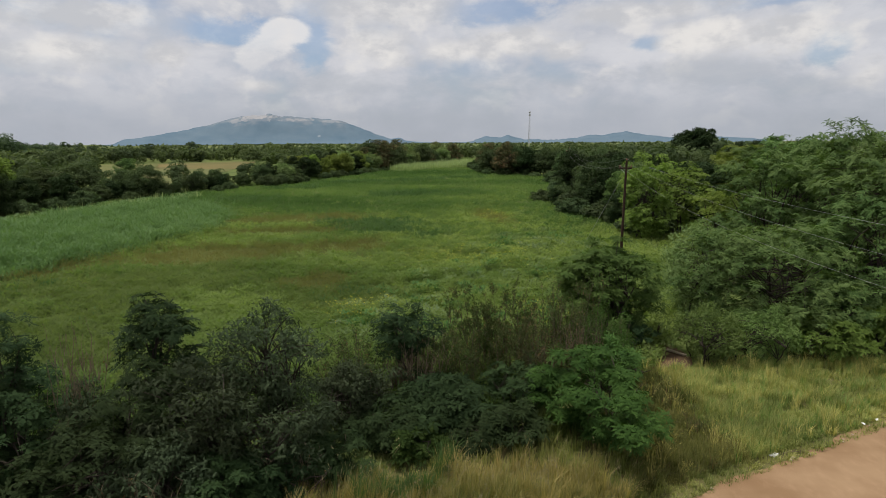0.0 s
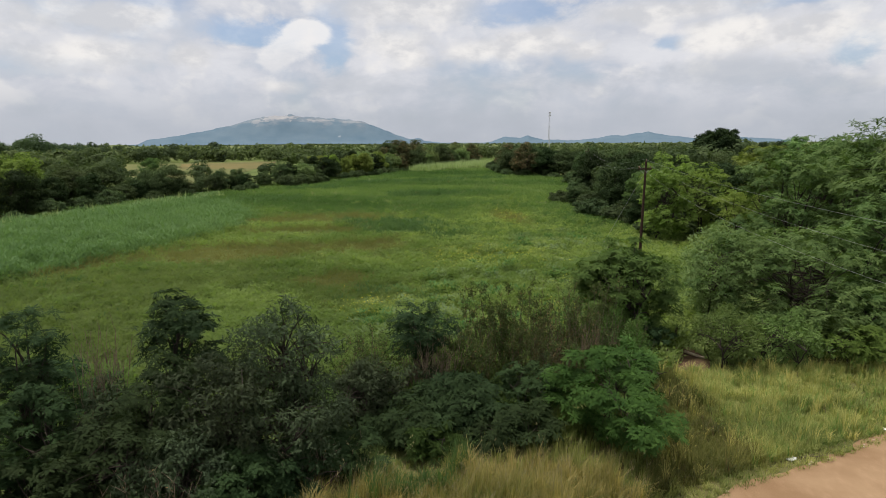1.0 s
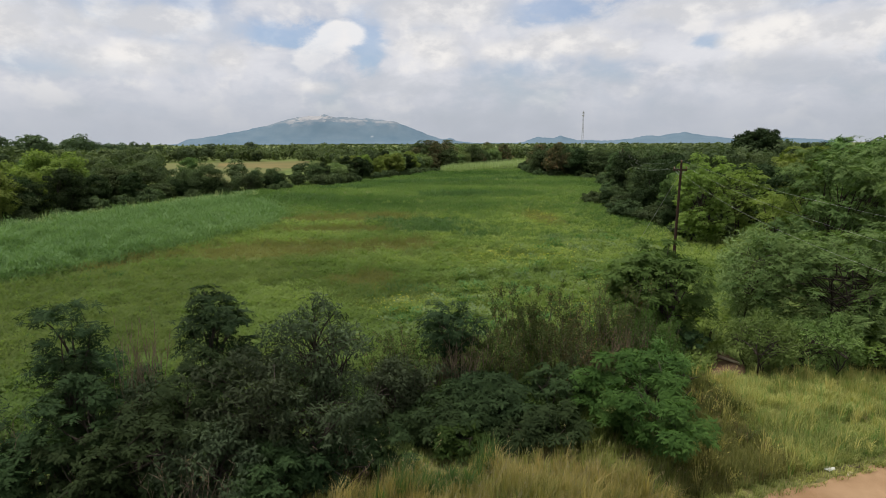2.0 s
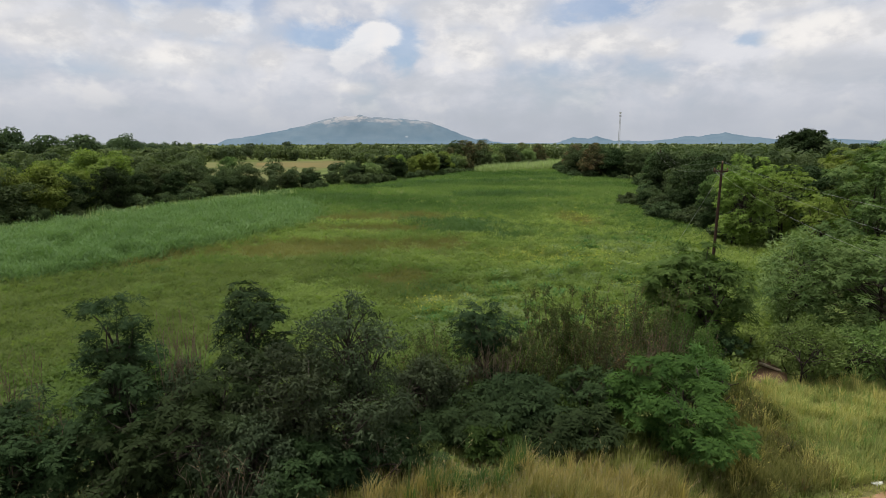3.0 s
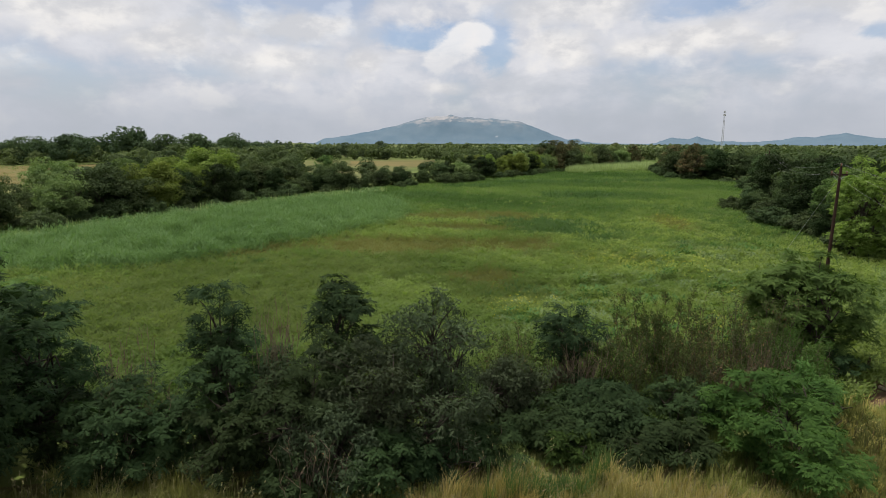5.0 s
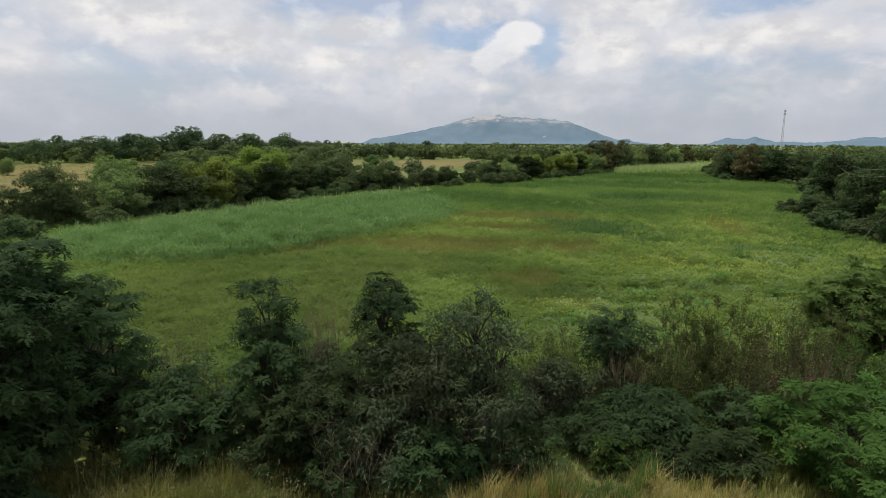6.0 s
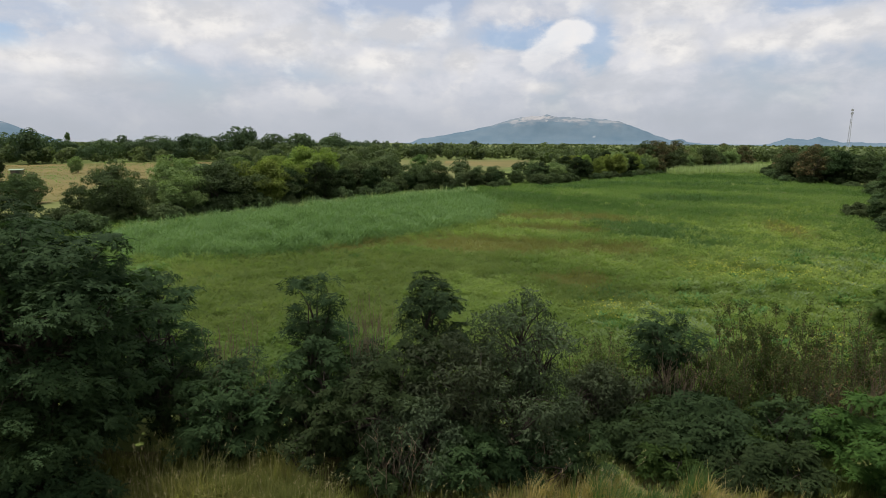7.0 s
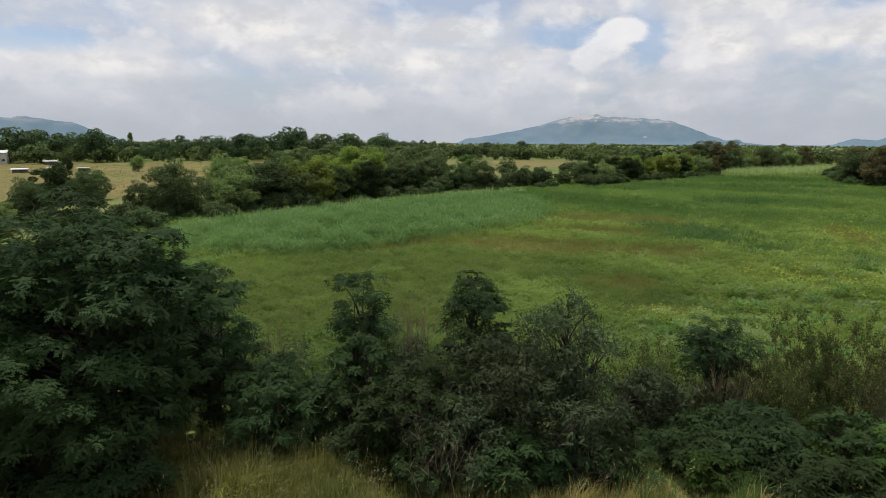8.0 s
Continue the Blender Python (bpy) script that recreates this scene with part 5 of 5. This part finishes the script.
az, dist = np.radians(rng.uniform(-80, -46, 9000)), rng.uniform(96, 285, 9000)
p = np.stack([np.sin(az) * dist, np.cos(az) * dist], 1)
p = p[inside(DRY_1, p[:, 0], p[:, 1])]
pale = smooth_field(p, 22, 2.0) + rng.normal(size=len(p)) * 0.25
tufts("pasture_grass", p[pale > -0.1], rng, 0.22, 0.05, 6, SEDGE_BROWN, "dry tan pasture grass", spread=0.7, leafy=False, segments=1)
tufts("pasture_weeds", p[pale < -0.5], rng, 0.35, 0.12, 6, SEDGE, "green weeds in the dry pasture", 0.5, 0.6)


# ======== pole line ========
def cylinder_between(bm, a, b, r0, r1, sides=10):
    a, b = Vector(a), Vector(b)
    geo = bmesh.ops.create_cone(bm, cap_ends=True, segments=sides, radius1=r0, radius2=r1, depth=(b - a).length)
    m = Matrix.Translation((a + b) / 2) @ (b - a).to_track_quat("Z", "Y").to_matrix().to_4x4()
    bmesh.ops.transform(bm, matrix=m, verts=geo["verts"])


def utility_pole(x, y, turn):
    thing = tagged(new("utility_pole"), "dark creosoted wooden utility pole with crossarm and insulators", "utility pole")
    thing.matrix_world = pose(x, y, 0, 0, 0.6, turn)
    bm = bmesh.new()
    cylinder_between(bm, (0, 0, -0.3), (0, 0, 8.35), 0.125, 0.085, 14)
    part("shaft", bm_mesh("shaft", bm, POLE_WOOD), thing)
    bm = bmesh.new()
    bmesh.ops.create_cube(bm, size=1)
    bmesh.ops.transform(bm, matrix=Matrix.LocRotScale((0, 0.16, 7.75), None, (1.1, 0.10, 0.13)), verts=bm.verts[:])
    bmesh.ops.bevel(bm, geom=bm.edges[:], offset=0.012, segments=1, affect="EDGES")
    part("crossarm", bm_mesh("crossarm", bm, POLE_WOOD), thing)
    for sx in (-1, 1):
        bm = bmesh.new()
        cylinder_between(bm, (sx * 0.38, 0.16, 7.70), (0, 0.12, 7.30), 0.018, 0.018, 6)
        part("brace", bm_mesh("brace", bm, STEEL), thing)
    for ox, oz in ((-0.47, 7.81), (0.47, 7.81), (0.0, 8.35)):
        bm = bmesh.new()
        oy = 0.16 if ox else 0.0
        for z0, z1, r0, r1 in ((0, 0.05, 0.018, 0.018), (0.05, 0.10, 0.05, 0.03), (0.10, 0.15, 0.055, 0.035), (0.15, 0.20, 0.045, 0.03)):
            cylinder_between(bm, (ox, oy, oz + z0), (ox, oy, oz + z1), r0, r1, 10)
        part("insulator", bm_mesh("insulator", bm, CERAMIC), thing, "brown ceramic insulator")
    return thing


POLES = [(14.6, 47.0), (10.0, -6.0), (24.0, 112.0)]
for px, py in POLES:
    utility_pole(px, py, 5)


def wire(name, a, b, sag, label, r=0.0036):
    k = 25
    t = np.linspace(0, 1, k)[:, None]
    line = np.array(a) * (1 - t) + np.array(b) * t
    line[:, 2] -= (4 * sag * t * (1 - t))[:, 0]
    v, q = tubes(line[None], np.full((1, k), r), 5)
    tagged(new(name, mesh_of(name, v, [q], [WIRE])), label, "wire", group="power lines")


for (ax, ay), (bx, by), sags in ((POLES[0], POLES[1], (1.8, 0.8, 1.2)), (POLES[0], POLES[2], (1.5, 1.3, 1.4))):
    for off, z, sag in zip((-0.47, 0.0, 0.47), (8.0, 8.54, 8.0), sags):
        wire("power_line", (ax + off, ay, z), (bx + off, by, z), sag, "thin sagging aluminium power line between poles")
wire("stay_wire", (14.5, 47.1, 7.2), (12.6, 52.5, 0.0), 0.0, "steel stay wire from pole to ground", 0.012)


def lattice_mast(x, y, h):
    thing = tagged(new("telecom_mast"), "slender grey lattice telecom mast with antennas", "mast")
    thing.matrix_world = pose(x, y, float(fall(math.hypot(x, y))))
    bm = bmesh.new()
    levels = 14
    for k in range(levels):
        z0, z1 = h * k / levels, h * (k + 1) / levels
        w0, w1 = 2.6 - 1.7 * k / levels, 2.6 - 1.7 * (k + 1) / levels
        c0 = [(w0 * math.cos(a), w0 * math.sin(a), z0) for a in (0.5, 2.07, 3.64, 5.21)]
        c1 = [(w1 * math.cos(a), w1 * math.sin(a), z1) for a in (0.5, 2.07, 3.64, 5.21)]
        for i in range(4):
            cylinder_between(bm, c0[i], c1[i], 0.16, 0.16, 5)
            cylinder_between(bm, c0[i], c1[(i + 1) % 4], 0.085, 0.085, 4)
            cylinder_between(bm, c1[i], c1[(i + 1) % 4], 0.085, 0.085, 4)
    part("lattice", bm_mesh("lattice", bm, STEEL), thing)
    for a in (0.4, 2.5, 4.6):
        for dz in (1.5, 7.0):
            bm = bmesh.new()
            bmesh.ops.create_cube(bm, size=1)
            bmesh.ops.transform(bm, matrix=Matrix.LocRotScale((1.7 * math.cos(a), 1.7 * math.sin(a), h - dz), Euler((0, 0, a)), (0.5, 0.8, 3.2)), verts=bm.verts[:])
            bmesh.ops.bevel(bm, geom=bm.edges[:], offset=0.06, segments=1, affect="EDGES")
            part("antenna", bm_mesh("antenna", bm, PLASTER), thing)
    bm = bmesh.new()
    cylinder_between(bm, (0, 0, h), (0, 0, h + 4), 0.1, 0.05, 6)
    part("spike", bm_mesh("spike", bm, STEEL), thing)


mx, my = polar(8.4, 1200)
lattice_mast(mx, my, 75)


# ======== farm buildings far off ========
def house(name, x, y, turn, wide, deep, tall, roof_mat, label, rise=0.6, windows=True):
    thing = tagged(new(name), label, "building")
    thing.matrix_world = pose(x, y, float(fall(math.hypot(x, y))), 0, 0, turn)

    def box(cx, cy, cz, sx, sy, sz):
        bm = bmesh.new()
        bmesh.ops.create_cube(bm, size=1)
        bmesh.ops.transform(bm, matrix=Matrix.LocRotScale((cx, cy, cz), None, (sx, sy, sz)), verts=bm.verts[:])
        return bm
    wall_mat = PLASTER if windows else SHED_WALL
    for sy in (-1, 1):
        part("wall", bm_mesh("wall", box(0, sy * (deep / 2 - 0.1), tall / 2, wide, 0.2, tall), wall_mat), thing)
    for sx in (-1, 1):
        part("wall", bm_mesh("wall", box(sx * (wide / 2 - 0.1), 0, tall / 2, 0.2, deep - 0.4, tall), wall_mat), thing)
    bm = bmesh.new()
    o = 0.4
    ring = [(-deep / 2 - o, tall), (0, tall + rise), (deep / 2 + o, tall), (deep / 2 + o, tall + 0.08), (0, tall + rise + 0.08), (-deep / 2 - o, tall + 0.08)]
    ends = [[bm.verts.new((sx * (wide / 2 + o), a, b)) for a, b in ring] for sx in (-1, 1)]
    for i in range(6):
        bm.faces.new((ends[0][i], ends[1][i], ends[1][(i + 1) % 6], ends[0][(i + 1) % 6]))
    bm.faces.new(ends[0][::-1])
    bm.faces.new(ends[1])
    bmesh.ops.recalc_face_normals(bm, faces=bm.faces[:])
    part("roof", bm_mesh("roof", bm, roof_mat), thing)
    part("door", bm_mesh("door", box(0.1 * wide, -deep / 2 - 0.02, tall * 0.4, 0.8, 0.05, tall * 0.8), DARK), thing)
    for wx in (-0.3, 0.35) if windows else ():
        part("window", bm_mesh("window", box(wx * wide, -deep / 2 - 0.02, min(1.5, tall * 0.6), 1.0, 0.05, 0.8), DARK), thing)


house("farmhouse", -262, 105, 60, 7, 6, 4.2, ROOF, "white plastered house with a sheet roof", 1.0)
house("shed", -239, 113, 55, 3.9, 3, 1.3, ROOF, "low shed with a pale sheet roof under trees", 0.3, False)
house("shed", -191, 82, 60, 3.5, 3, 1.0, ROOF, "small pale shed by the pasture", 0.3, False)
house("shed", -192, 93, 52, 5.2, 3, 1.0, ROOF_GREEN, "low shed with a pale green sheet roof", 0.3, False)
house("shed", -180, 94, 50, 2.6, 2.5, 1.2, ROOF_GREEN, "small shed with a green roof", 0.3, False)
house("warehouse", 182, 572, -15, 13, 8, 3.6, ROOF, "distant building with a pale roof", 1.5)
house("warehouse", 201, 560, -15, 9, 7, 3.2, ROOF, "distant building with a pale roof", 1.2)
house("warehouse", 26, 405, -5, 14, 8, 4.5, ROOF, "distant building with a pale roof", 1.0)

# ======== litter and log at the verge ========
def litter(x, y, size, turn, seed):
    rng = random.Random(seed)
    bm = bmesh.new()
    bmesh.ops.create_grid(bm, x_segments=6, y_segments=5, size=size / 2)
    for v in bm.verts:
        v.co.z = rng.uniform(0.0, 0.3) * size
        v.co.x += rng.uniform(-0.1, 0.1) * size
        v.co.y *= 0.7
    bmesh.ops.solidify(bm, geom=bm.faces[:], thickness=0.006)
    ob = tagged(new("litter", bm_mesh("litter", bm, LITTER)), "crumpled white paper litter on the road edge", "litter")
    ob.matrix_world = pose(x, y, 0.03, 0, 0, turn)


litter(10.55, 17.25, 0.26, 20, 1)
litter(14.9, 19.3, 0.14, 70, 2)
litter(15.6, 19.6, 0.16, 10, 3)

bm = bmesh.new()
cylinder_between(bm, (-0.55, 0, 0.10), (0.5, 0, 0.12), 0.075, 0.05, 10)
tagged(new("log", bm_mesh("log", bm, LOG)), "bleached fallen log on the footpath", "log").matrix_world = pose(11.0, 26.2, 0.0, 0, 0, -57)


def stone(x, y, size, seed):
    """A small rounded stone."""
    rng = random.Random(seed)
    bm = bmesh.new()
    bmesh.ops.create_icosphere(bm, subdivisions=2, radius=size / 2)
    for v in bm.verts:
        v.co *= 1 + 0.22 * noise.noise(v.co * (3.0 / size) + Vector((seed, 0, 0)))
        v.co.z *= 0.6
    ob = tagged(new("stone", bm_mesh("stone", bm, LOG)), "small pale stone on the sandy road edge", "stone", group="stones along the road edge")
    ob.matrix_world = pose(x, y, 0.03 + size * 0.15, 0, 0, rng.uniform(0, 360))


pick = random.Random(11)
for i in range(14):
    x = pick.uniform(5.5, 17.5)
    stone(x, EDGE(x) - pick.uniform(-0.1, 0.5), pick.uniform(0.05, 0.13), i)


def fallen_branch(x, y, length, turn, seed):
    """A dry branch with side twigs, lying on the ground."""
    rng = np.random.default_rng(seed)
    main = np.array([[[0, 0, 0.03], [0.3, 0.04, 0.06], [0.6, -0.02, 0.05], [1.0, 0.06, 0.04]]]) * [length, length, 1]
    v, q = tubes(main, np.array([[0.022, 0.018, 0.013, 0.006]]), 5)
    start = np.repeat(main[0, 1:3], 4, axis=0)
    end = start + np.stack([rng.uniform(0.1, 0.4, 8) * length, rng.uniform(-0.3, 0.3, 8) * length, rng.uniform(0.0, 0.2, 8)], 1)
    sv, sq = tubes(curve_lines(start, end, 4, rng, 0.08, 0.0), np.tile([[0.010, 0.008, 0.006, 0.003]], (8, 1)), 4)
    ob = tagged(new("fallen_branch", mesh_of("fallen_branch", np.concatenate([v, sv]), [np.concatenate([q, sq + len(v)])], [TWIG])), "dry brown fallen branch on the verge", "branch")
    ob.matrix_world = pose(x, y, 0.02, 0, 0, turn)


fallen_branch(10.9, 17.35, 0.9, 8, 1)
fallen_branch(7.7, 19.6, 1.5, 20, 2)
fallen_branch(7.9, 19.9, 1.2, -30, 3)

post = tagged(new("post"), "short weathered wooden post by the footpath", "post")
post.matrix_world = pose(10.5, 27.6, 0, 3, 4, 0)
bm = bmesh.new()
cylinder_between(bm, (0, 0, -0.2), (0, 0, 1.05), 0.06, 0.05, 9)
part("shaft", bm_mesh("shaft", bm, POLE_WOOD), post)
